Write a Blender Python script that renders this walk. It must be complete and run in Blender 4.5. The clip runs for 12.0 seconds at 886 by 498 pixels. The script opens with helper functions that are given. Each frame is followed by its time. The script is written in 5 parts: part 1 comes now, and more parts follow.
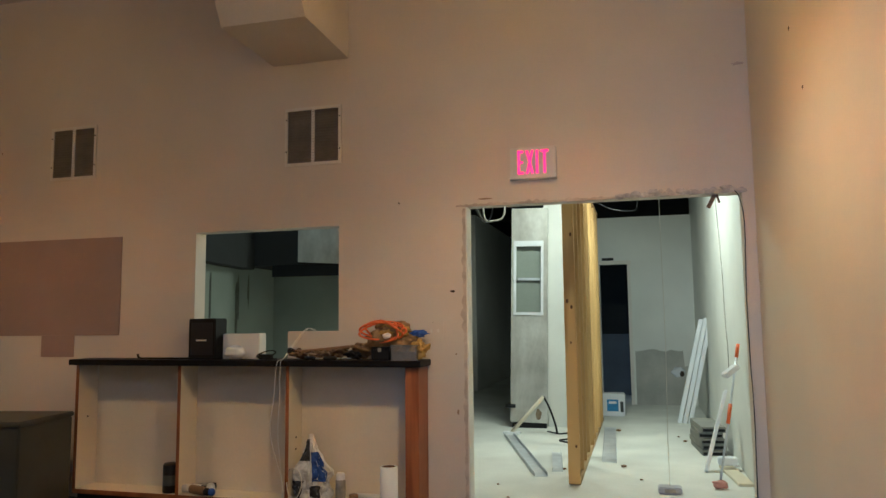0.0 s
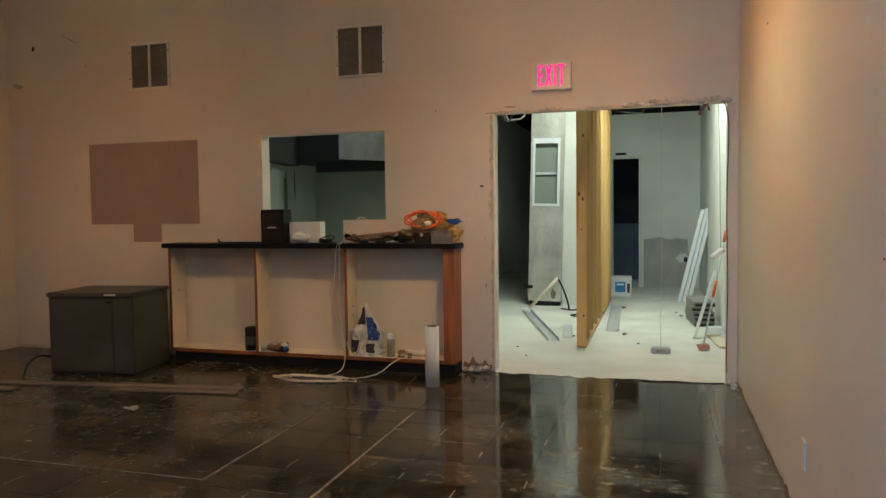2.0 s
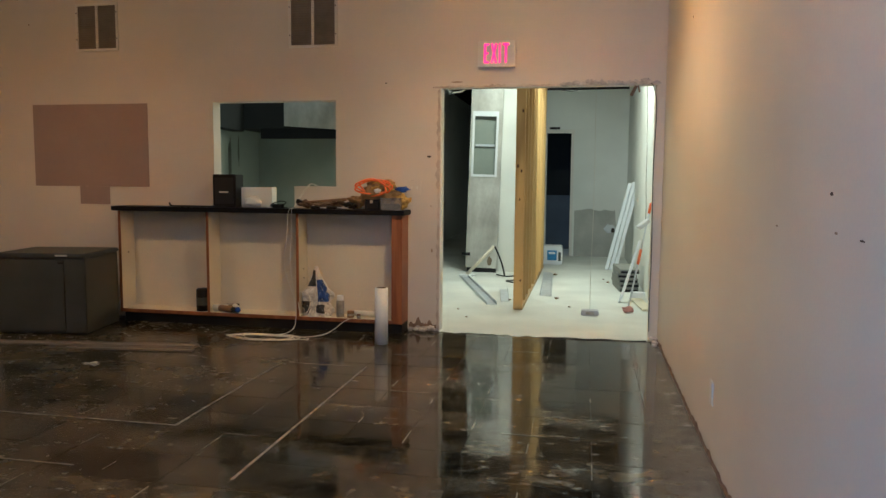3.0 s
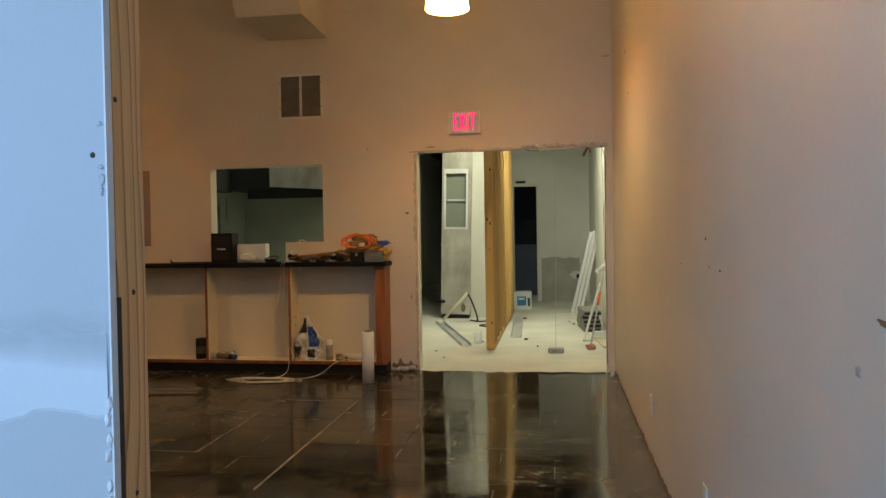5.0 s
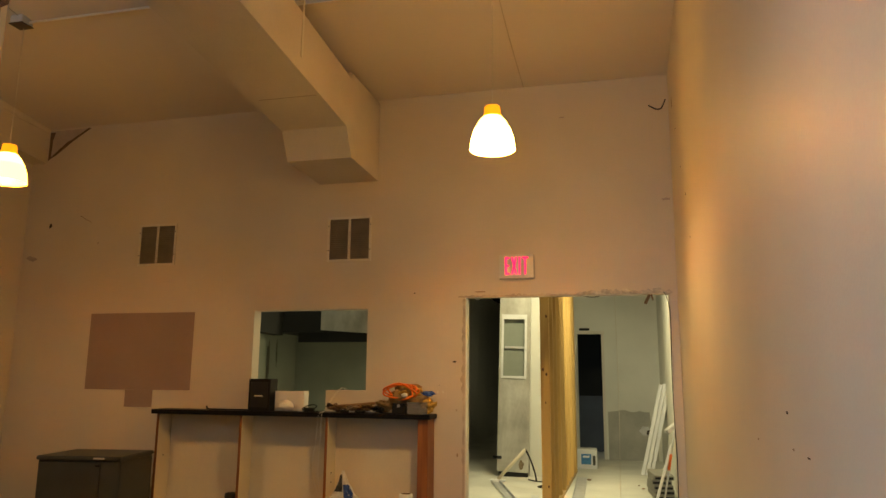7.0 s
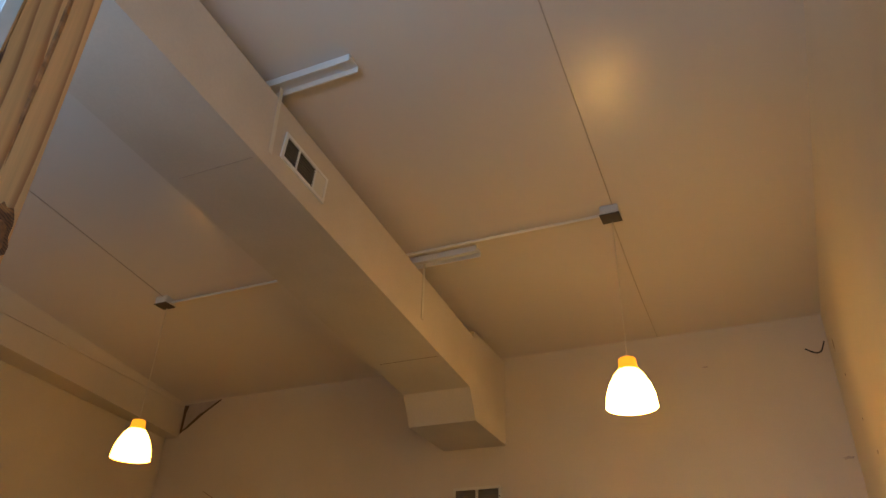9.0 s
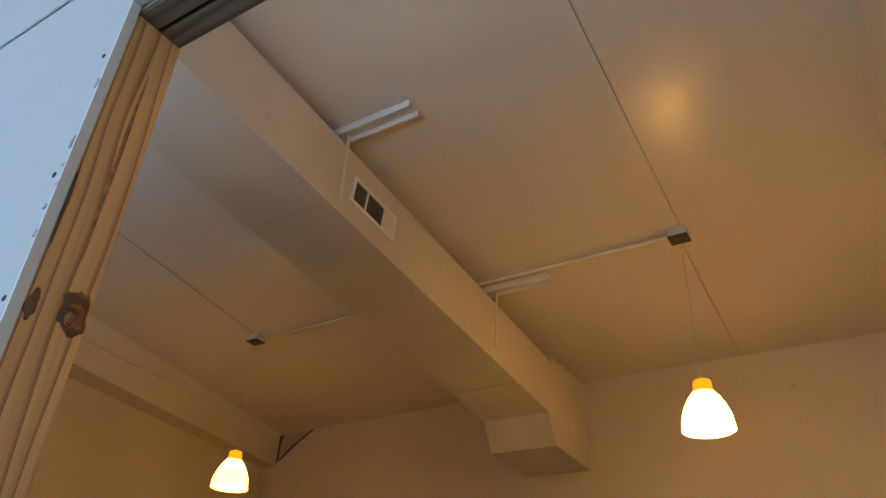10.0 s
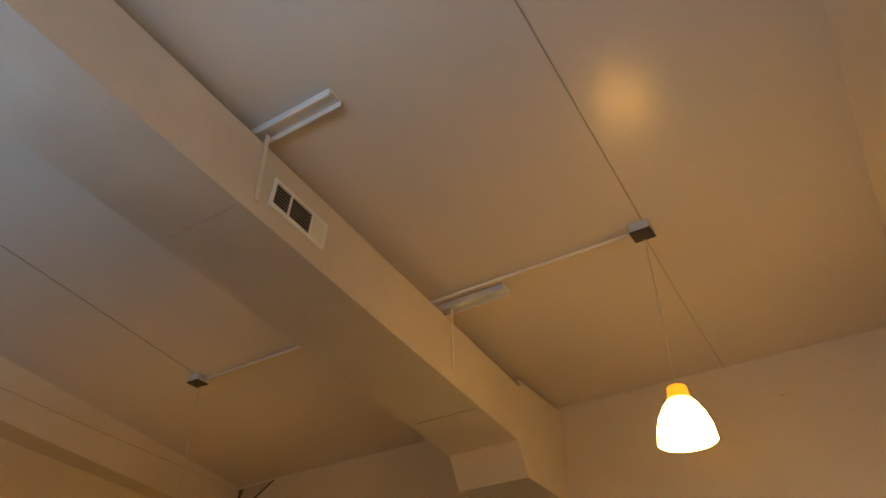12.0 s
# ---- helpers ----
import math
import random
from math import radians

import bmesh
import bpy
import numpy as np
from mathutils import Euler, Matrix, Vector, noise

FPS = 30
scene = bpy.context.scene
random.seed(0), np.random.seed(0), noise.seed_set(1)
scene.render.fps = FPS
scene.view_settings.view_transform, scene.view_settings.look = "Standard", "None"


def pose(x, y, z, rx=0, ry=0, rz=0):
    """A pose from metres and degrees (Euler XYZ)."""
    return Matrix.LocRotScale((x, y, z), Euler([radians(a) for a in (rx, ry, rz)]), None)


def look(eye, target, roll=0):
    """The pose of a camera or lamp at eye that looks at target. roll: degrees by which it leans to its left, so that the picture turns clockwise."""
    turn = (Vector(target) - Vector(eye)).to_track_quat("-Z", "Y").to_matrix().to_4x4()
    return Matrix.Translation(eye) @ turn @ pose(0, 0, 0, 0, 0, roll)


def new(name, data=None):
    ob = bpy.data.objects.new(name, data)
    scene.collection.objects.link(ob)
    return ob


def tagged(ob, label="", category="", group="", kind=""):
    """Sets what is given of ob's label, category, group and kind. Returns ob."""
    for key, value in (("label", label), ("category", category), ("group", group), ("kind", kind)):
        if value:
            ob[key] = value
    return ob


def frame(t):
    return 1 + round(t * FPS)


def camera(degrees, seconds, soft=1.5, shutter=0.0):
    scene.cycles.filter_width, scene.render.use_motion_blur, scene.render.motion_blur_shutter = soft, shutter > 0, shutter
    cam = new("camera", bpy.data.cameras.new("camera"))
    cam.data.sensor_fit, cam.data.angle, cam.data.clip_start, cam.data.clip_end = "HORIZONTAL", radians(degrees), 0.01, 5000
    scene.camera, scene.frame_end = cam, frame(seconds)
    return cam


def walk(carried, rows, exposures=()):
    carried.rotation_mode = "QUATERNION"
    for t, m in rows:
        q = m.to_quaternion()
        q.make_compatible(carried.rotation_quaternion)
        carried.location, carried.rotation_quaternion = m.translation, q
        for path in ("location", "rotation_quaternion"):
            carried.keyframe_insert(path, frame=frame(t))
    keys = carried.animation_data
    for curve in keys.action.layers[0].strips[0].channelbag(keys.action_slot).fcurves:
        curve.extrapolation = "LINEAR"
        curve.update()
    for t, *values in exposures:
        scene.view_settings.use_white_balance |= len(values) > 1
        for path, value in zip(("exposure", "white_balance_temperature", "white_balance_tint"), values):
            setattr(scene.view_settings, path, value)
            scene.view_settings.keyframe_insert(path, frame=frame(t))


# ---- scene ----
cam = camera(63.2, 12.0)
PATH = [
    (0, (0.382, 0.405, 1.298), (-0.138, 2.326, 1.498), -0.6),
    (0.5, (0.356, 0.054, 1.295), (-0.175, 1.964, 1.561), -0.9),
    (1, (0.419, -0.146, 1.293), (-0.193, 1.752, 1.451), -0.5),
    (1.5, (0.505, -0.343, 1.26), (-0.074, 1.571, 1.24), -0.3),
    (2, (0.53, -0.543, 1.288), (-0.042, 1.371, 1.188), -0.7),
    (2.5, (0.442, -0.784, 1.245), (-0.072, 1.145, 1.113), -0.0),
    (3, (0.484, -0.914, 1.285), (0.1, 1.04, 1.1), 0.5),
    (3.2, (0.514, -0.983, 1.271), (0.175, 0.979, 1.075), 0.8),
    (4.8, (0.54, -1.591, 1.297), (0.215, 0.381, 1.21), -0.7),
    (5, (0.564, -1.614, 1.296), (0.255, 0.362, 1.254), -0.9),
    (5.5, (0.775, -1.47, 1.297), (0.484, 0.508, 1.274), -0.4),
    (6, (0.738, -1.442, 1.29), (0.354, 0.521, 1.267), -0.6),
    (6.5, (0.682, -1.275, 1.322), (0.253, 0.677, 1.407), -0.2),
    (7, (0.662, -1.187, 1.349), (0.176, 0.721, 1.704), 0.5),
    (7.2, (0.672, -1.159, 1.354), (0.122, 0.721, 1.759), 0.7),
    (8.8, (0.562, -0.869, 1.456), (-0.169, 0.704, 2.453), 1.6),
    (9, (0.569, -0.857, 1.478), (-0.17, 0.702, 2.49), 1.8),
    (9.5, (0.649, -0.918, 1.473), (-0.317, 0.475, 2.534), 4.3),
    (10, (0.754, -0.933, 1.456), (-0.186, 0.482, 2.513), 3.2),
    (10.5, (0.745, -0.817, 1.432), (-0.171, 0.682, 2.388), -1.2),
    (11, (0.629, -0.64, 1.475), (-0.24, 0.884, 2.435), -2.0),
    (11.5, (0.66, -0.486, 1.48), (-0.185, 0.929, 2.613), -1.1),
    (12, (0.701, -0.344, 1.496), (-0.167, 1.024, 2.669), -0.5),
]
EXPOSURES = [(0.0, 0.3, 5000, 8), (2.0, 0.28, 5150, 8), (3.0, 0.45, 5050, 8), (3.2, 0.45, 5150, 8), (4.8, 0.1, 6000, 8), (5.5, 0.08, 6850, 8), (6.5, 0.27, 7300, 8), (7.2, 0.24, 8200, 8), (8.8, 0.19, 6750, 8), (9.5, 0.17, 6500, 8), (10.4, 0.17, 8400, 8), (11.0, 0.13, 8200, 8), (11.6, 0.18, 6750, 8), (12.0, 0.26, 7050, 8)]
walk(cam, [(t, look(eye, target, roll)) for t, eye, target, roll in PATH], EXPOSURES)

# ---- plan, in metres ----
XR, XL = 1.09, -5.62          # side walls of the large room
YF, WALL = 5.12, 0.13         # far wall, its thickness
YB = -4.2                     # shop front behind the walker
PART_Y = -0.55                # face of the half-built partition
BACK = 12.0                   # back wall beyond the rough opening


def ceil_z(y):
    return 4.02 + 0.085 * (YF - y)


# ---- light ----
world = bpy.data.worlds.new("world")
scene.world = world
world.use_nodes = True
wn = world.node_tree.nodes
sky = wn.new("ShaderNodeTexSky")
sky.sky_type = "NISHITA"
sky.sun_disc = False
sky.sun_elevation, sky.sun_rotation = radians(20), radians(0)
world.node_tree.links.new(sky.outputs[0], wn["Background"].inputs[0])
wn["Background"].inputs[1].default_value = 0.05


def lamp(name, kind, m, energy, color, size=0.1, size_y=None, spread=180):
    data = bpy.data.lights.new(name, kind)
    data.energy, data.color = energy, color
    if kind == "AREA":
        data.size = size
        data.spread = radians(spread)
        if size_y:
            data.shape, data.size_y = "RECTANGLE", size_y
    else:
        data.shadow_soft_size = size
    ob = new(name, data)
    ob.matrix_world = m
    return ob


# daylight of an overcast evening in the shop window behind the walker
DAY = 208.0
lamp("window_daylight", "AREA", look((-1.9, YB + 0.05, 1.55), (-1.9, 0.0, 1.6)), DAY, (0.42, 0.65, 1.0), 5.6, 2.3)
# work light under the open ceiling of the back room
lamp("work_light", "AREA", look((-0.1, 7.8, 3.4), (-0.1, 7.9, 0.0)), 80.0, (1.0, 0.95, 0.64), 1.3, 0.2)
# unseen fill lamp, added only to brighten the kitchen behind the hatch
lamp("kitchen_fill", "AREA", look((-3.4, 6.3, 2.9), (-3.4, 6.9, 0.0)), 2.1, (0.92, 1.0, 0.84), 0.5, 0.3)
# third pendant is unseen: added at the ceiling wire's end to warm the near walls
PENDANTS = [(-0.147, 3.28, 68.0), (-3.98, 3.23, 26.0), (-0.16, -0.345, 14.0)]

# ---- materials ----


def mat(name, base, rough=0.6, metal=0.0, var=0.12, scale=3.0, fine=60.0, bump=0.1, second=None, coat=0.0, spec=0.5, stretch=(1, 1, 1), rough_var=0.08, objvar=0.0):
    """Paint-like surface with a broad stain and a fine grain."""
    m = bpy.data.materials.new(name)
    m.use_nodes = True
    n, l = m.node_tree.nodes, m.node_tree.links
    b = n["Principled BSDF"]
    b.inputs["Roughness"].default_value, b.inputs["Metallic"].default_value = rough, metal
    b.inputs["Specular IOR Level"].default_value = spec
    b.inputs["Coat Weight"].default_value = coat
    tc, mp = n.new("ShaderNodeTexCoord"), n.new("ShaderNodeMapping")
    mp.inputs["Scale"].default_value = stretch
    l.new(tc.outputs["Object"], mp.inputs[0])
    big, small = n.new("ShaderNodeTexNoise"), n.new("ShaderNodeTexNoise")
    big.inputs["Scale"].default_value, big.inputs["Detail"].default_value = scale, 5
    small.inputs["Scale"].default_value, small.inputs["Detail"].default_value = fine, 3
    for t in (big, small):
        l.new(mp.outputs[0], t.inputs["Vector"])
    ramp = n.new("ShaderNodeValToRGB")
    lo = second or [c * (1 - var) for c in base]
    hi = base if second else [min(1, c * (1 + var * 0.5)) for c in base]
    ramp.color_ramp.elements[0].color, ramp.color_ramp.elements[1].color = (*lo, 1), (*hi, 1)
    ramp.color_ramp.elements[0].position, ramp.color_ramp.elements[1].position = 0.32, 0.68
    l.new(big.outputs[0], ramp.inputs[0])
    mix = n.new("ShaderNodeMix")
    mix.data_type, mix.blend_type = "RGBA", "MULTIPLY"
    mix.inputs[0].default_value = 0.5
    g = n.new("ShaderNodeMapRange")
    g.inputs[1].default_value, g.inputs[2].default_value, g.inputs[3].default_value, g.inputs[4].default_value = 0.3, 0.7, 1 - var, 1.0
    l.new(small.outputs[0], g.inputs[0])
    l.new(ramp.outputs[0], mix.inputs[6])
    l.new(g.outputs[0], mix.inputs[7])
    out = mix.outputs[2]
    if objvar:
        oi, hsv, mr = n.new("ShaderNodeObjectInfo"), n.new("ShaderNodeHueSaturation"), n.new("ShaderNodeMapRange")
        mr.inputs[3].default_value, mr.inputs[4].default_value = 1 - objvar, 1 + objvar
        l.new(oi.outputs["Random"], mr.inputs[0])
        l.new(mr.outputs[0], hsv.inputs["Value"])
        l.new(out, hsv.inputs["Color"])
        out = hsv.outputs[0]
    l.new(out, b.inputs["Base Color"])
    rr = n.new("ShaderNodeMapRange")
    rr.inputs[3].default_value, rr.inputs[4].default_value = max(0.02, rough - rough_var), min(1, rough + rough_var)
    l.new(big.outputs[0], rr.inputs[0])
    l.new(rr.outputs[0], b.inputs["Roughness"])
    if bump:
        bp = n.new("ShaderNodeBump")
        bp.inputs["Strength"].default_value, bp.inputs["Distance"].default_value = bump, 0.004
        l.new(small.outputs[0], bp.inputs["Height"])
        l.new(bp.outputs[0], b.inputs["Normal"])
    return m


def wood(name, light, dark, rough=0.6, axis=2, rings=14.0, bend=6.0, mixed=0.45, lo=0.12, hi=0.62):
    """Lumber with long grain along one axis and knots."""
    m = bpy.data.materials.new(name)
    m.use_nodes = True
    n, l = m.node_tree.nodes, m.node_tree.links
    b = n["Principled BSDF"]
    b.inputs["Roughness"].default_value = rough
    tc, mp = n.new("ShaderNodeTexCoord"), n.new("ShaderNodeMapping")
    s = [rings, rings, rings]
    s[axis] = rings * 0.07
    mp.inputs["Scale"].default_value = s
    oi, add = n.new("ShaderNodeObjectInfo"), n.new("ShaderNodeVectorMath")
    l.new(tc.outputs["Object"], add.inputs[0])
    l.new(oi.outputs["Random"], add.inputs[1])
    l.new(add.outputs[0], mp.inputs[0])
    t, w = n.new("ShaderNodeTexNoise"), n.new("ShaderNodeTexWave")
    t.inputs["Scale"].default_value, t.inputs["Detail"].default_value = 1.2, 4
    w.wave_type, w.bands_direction = "RINGS", "XYZ"[axis]
    w.inputs["Scale"].default_value, w.inputs["Distortion"].default_value, w.inputs["Detail"].default_value = 1.4, bend, 3
    l.new(mp.outputs[0], t.inputs["Vector"])
    l.new(mp.outputs[0], w.inputs["Vector"])
    mx = n.new("ShaderNodeMix")
    mx.inputs[0].default_value = mixed
    l.new(w.outputs[1], mx.inputs[2])
    l.new(t.outputs[0], mx.inputs[3])
    ramp = n.new("ShaderNodeValToRGB")
    ramp.color_ramp.elements[0].color, ramp.color_ramp.elements[1].color = (*dark, 1), (*light, 1)
    ramp.color_ramp.elements[0].position, ramp.color_ramp.elements[1].position = lo, hi
    l.new(mx.outputs[0], ramp.inputs[0])
    hsv, mr = n.new("ShaderNodeHueSaturation"), n.new("ShaderNodeMapRange")
    mr.inputs[3].default_value, mr.inputs[4].default_value = 0.74, 1.16
    l.new(oi.outputs["Random"], mr.inputs[0])
    l.new(mr.outputs[0], hsv.inputs["Value"])
    l.new(ramp.outputs[0], hsv.inputs["Color"])
    l.new(hsv.outputs[0], b.inputs["Base Color"])
    bp = n.new("ShaderNodeBump")
    bp.inputs["Strength"].default_value, bp.inputs["Distance"].default_value = 0.15, 0.003
    l.new(mx.outputs[0], bp.inputs["Height"])
    l.new(bp.outputs[0], b.inputs["Normal"])
    return m


def glow(name, color, strength, rough=0.4):
    m = bpy.data.materials.new(name)
    m.use_nodes = True
    b = m.node_tree.nodes["Principled BSDF"]
    b.inputs["Base Color"].default_value = (*color, 1)
    b.inputs["Roughness"].default_value = rough
    b.inputs["Emission Color"].default_value = (*color, 1)
    b.inputs["Emission Strength"].default_value = strength
    return m


PAINT = mat("wall_paint", (0.67, 0.605, 0.52), 0.5, var=0.07, scale=1.1, fine=90, bump=0.12, rough_var=0.1)
CEIL = mat("ceiling_paint", (0.66, 0.60, 0.54), 0.30, var=0.03, scale=0.35, fine=160, bump=0.03, spec=0.5, rough_var=0.015)
DUCTP = mat("duct_paint", (0.66, 0.60, 0.53), 0.75, var=0.1, scale=1.3, fine=70, bump=0.05, spec=0.2)
PATCH = mat("brown_board", (0.33, 0.24, 0.21), 0.65, var=0.08, scale=2.0, fine=120, bump=0.05)
DRYWALL = mat("raw_drywall", (0.485, 0.51, 0.535), 0.75, var=0.06, scale=1.4, fine=140, bump=0.05)
MUD = mat("joint_compound", (0.72, 0.74, 0.76), 0.7, var=0.06, scale=5, fine=80, bump=0.15)
PLASTER = mat("broken_plaster", (0.62, 0.58, 0.54), 0.85, var=0.3, scale=14, fine=90, bump=0.5)
WHITEWALL = mat("back_wall_white", (0.76, 0.77, 0.72), 0.7, var=0.08, scale=1.3, fine=90, bump=0.1)
RAWPATCH = mat("unpainted_wall", (0.47, 0.47, 0.43), 0.8, var=0.16, scale=3, fine=60, bump=0.2)
CONCRETE = mat("dusty_concrete", (0.70, 0.71, 0.66), 0.8, var=0.14, scale=1.6, fine=60, bump=0.25)
DARK = mat("near_black", (0.025, 0.026, 0.025), 0.85, var=0.3, scale=2, bump=0.1)
KITCHEN = mat("kitchen_panel", (0.24, 0.27, 0.235), 0.55, var=0.12, scale=1.5, fine=50, bump=0.05)
STEEL = mat("worn_steel", (0.66, 0.66, 0.61), 0.5, metal=0.35, var=0.2, second=(0.40, 0.385, 0.34), scale=4, fine=30, bump=0.04, stretch=(1, 1, 0.55), rough_var=0.12)
GALV = mat("galvanised_steel", (0.62, 0.65, 0.68), 0.45, metal=0.4, var=0.15, scale=8, fine=60, bump=0.05)
STUD = wood("stud_wood", (0.60, 0.39, 0.14), (0.36, 0.19, 0.05), 0.65, 2, 8, 3.0, 0.4, 0.05, 0.5)
STUDY = wood("plate_wood", (0.62, 0.43, 0.20), (0.42, 0.24, 0.08), 0.65, 1, 16)
HEADER = wood("header_wood", (0.22, 0.16, 0.11), (0.11, 0.08, 0.06), 0.75, 0, 12)
CHERRY = wood("cherry_edge", (0.36, 0.13, 0.045), (0.22, 0.07, 0.025), 0.45, 2, 9)
CREAM = mat("cream_laminate", (0.77, 0.685, 0.53), 0.55, var=0.07, scale=2.2, fine=60, bump=0.05)
BLACKTOP = mat("black_laminate", (0.008, 0.007, 0.008), 0.5, var=0.3, scale=9, fine=120, bump=0.04, spec=0.2)
GREYBOX = mat("grey_coated_metal", (0.066, 0.070, 0.060), 0.55, var=0.22, scale=3.5, fine=90, bump=0.1)
WHITE = mat("white_enamel", (0.80, 0.80, 0.80), 0.4, var=0.05, bump=0.03)
OFFWHITE = mat("off_white_plastic", (0.72, 0.69, 0.62), 0.45, var=0.06, bump=0.03)
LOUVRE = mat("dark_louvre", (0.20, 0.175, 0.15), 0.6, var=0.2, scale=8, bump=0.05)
BLACK = mat("black_plastic", (0.012, 0.012, 0.013), 0.5, var=0.2, scale=10, bump=0.04, spec=0.25)
CHROME = mat("box_metal", (0.10, 0.09, 0.08), 0.45, metal=0.7, var=0.12, scale=20, bump=0.02)
GROUT = mat("floor_bed", (0.035, 0.03, 0.026), 0.7, var=0.3, scale=6, bump=0.2)
LIGHTGROUT = mat("pale_grout", (0.27, 0.245, 0.21), 0.7, var=0.6, scale=18, fine=80, bump=0.2)
RED = glow("exit_letters", (1.0, 0.012, 0.17), 1.0)
SHADE = glow("lit_glass_shade", (1.0, 0.53, 0.12), 37.0, 0.25)
SHADEUP = glow("lit_glass_shoulder", (1.0, 0.53, 0.12), 10.0, 0.25)
SHADEDIM = glow("dimmer_glass_shade", (1.0, 0.47, 0.06), 16.0, 0.25)
SHADETOP = glow("amber_shade_neck", (1.0, 0.36, 0.02), 1.1, 0.25)



def sealed_tile(name):
    """Sealed slate: dark mottling, pale scuffs and patches where the gloss is worn."""
    m = bpy.data.materials.new(name)
    m.use_nodes = True
    n, l = m.node_tree.nodes, m.node_tree.links
    b = n["Principled BSDF"]
    geo, oi = n.new("ShaderNodeNewGeometry"), n.new("ShaderNodeObjectInfo")

    def cloud(scale, detail, lo, hi, squeeze=(1, 1, 1), to0=0.0, to1=1.0):
        mp, t, r = n.new("ShaderNodeMapping"), n.new("ShaderNodeTexNoise"), n.new("ShaderNodeMapRange")
        mp.inputs["Scale"].default_value = squeeze
        t.inputs["Scale"].default_value, t.inputs["Detail"].default_value, t.inputs["Roughness"].default_value = scale, detail, 0.62
        for k, v in zip((1, 2, 3, 4), (lo, hi, to0, to1)):
            r.inputs[k].default_value = v
        l.new(geo.outputs["Position"], mp.inputs[0])
        l.new(mp.outputs[0], t.inputs["Vector"])
        l.new(t.outputs[0], r.inputs[0])
        return r.outputs[0]

    def mixed(fac, a, c):
        x = n.new("ShaderNodeMix")
        x.data_type = "RGBA"
        l.new(fac, x.inputs[0])
        for k, v in ((6, a), (7, c)):
            if isinstance(v, tuple):
                x.inputs[k].default_value = (*v, 1)
            else:
                l.new(v, x.inputs[k])
        return x.outputs[2]

    def maths(op, a, c):
        x = n.new("ShaderNodeMath")
        x.operation = op
        for k, v in enumerate((a, c)):
            if isinstance(v, (int, float)):
                x.inputs[k].default_value = v
            else:
                l.new(v, x.inputs[k])
        return x.outputs[0]

    mottle = cloud(3.2, 7, 0.36, 0.68, (0.8, 1.2, 1))
    scuff = cloud(15.0, 9, 0.54, 0.72, (0.8, 1.3, 1), 0.0, 0.85)
    worn = cloud(1.9, 5, 0.50, 0.64, (1, 1, 1), 0.0, 0.13)
    col = mixed(mottle, (0.009, 0.008, 0.006), (0.082, 0.068, 0.043))
    col = mixed(maths("MULTIPLY", scuff, 0.34), col, (0.27, 0.245, 0.19))
    hsv, mr = n.new("ShaderNodeHueSaturation"), n.new("ShaderNodeMapRange")
    mr.inputs[3].default_value, mr.inputs[4].default_value = 0.55, 1.4
    l.new(oi.outputs["Random"], mr.inputs[0])
    l.new(mr.outputs[0], hsv.inputs["Value"])
    l.new(col, hsv.inputs["Color"])
    l.new(hsv.outputs[0], b.inputs["Base Color"])
    rough = maths("ADD", maths("ADD", worn, maths("MULTIPLY", scuff, 0.22)), maths("MULTIPLY", oi.outputs["Random"], 0.05))
    sx, dull = n.new("ShaderNodeSeparateXYZ"), n.new("ShaderNodeMapRange")
    l.new(geo.outputs["Position"], sx.inputs[0])
    l.new(sx.outputs[0], dull.inputs[0])
    for k, v in zip((1, 2, 3, 4), (-1.9, -0.8, 0.15, 0.025)):
        dull.inputs[k].default_value = v
    l.new(maths("ADD", rough, dull.outputs[0]), b.inputs["Roughness"])
    bp = n.new("ShaderNodeBump")
    bp.inputs["Strength"].default_value, bp.inputs["Distance"].default_value = 0.05, 0.003
    l.new(cloud(9.0, 4, 0.3, 0.7), bp.inputs["Height"])
    l.new(bp.outputs[0], b.inputs["Normal"])
    return m


TILE = sealed_tile("sealed_slate_tile")


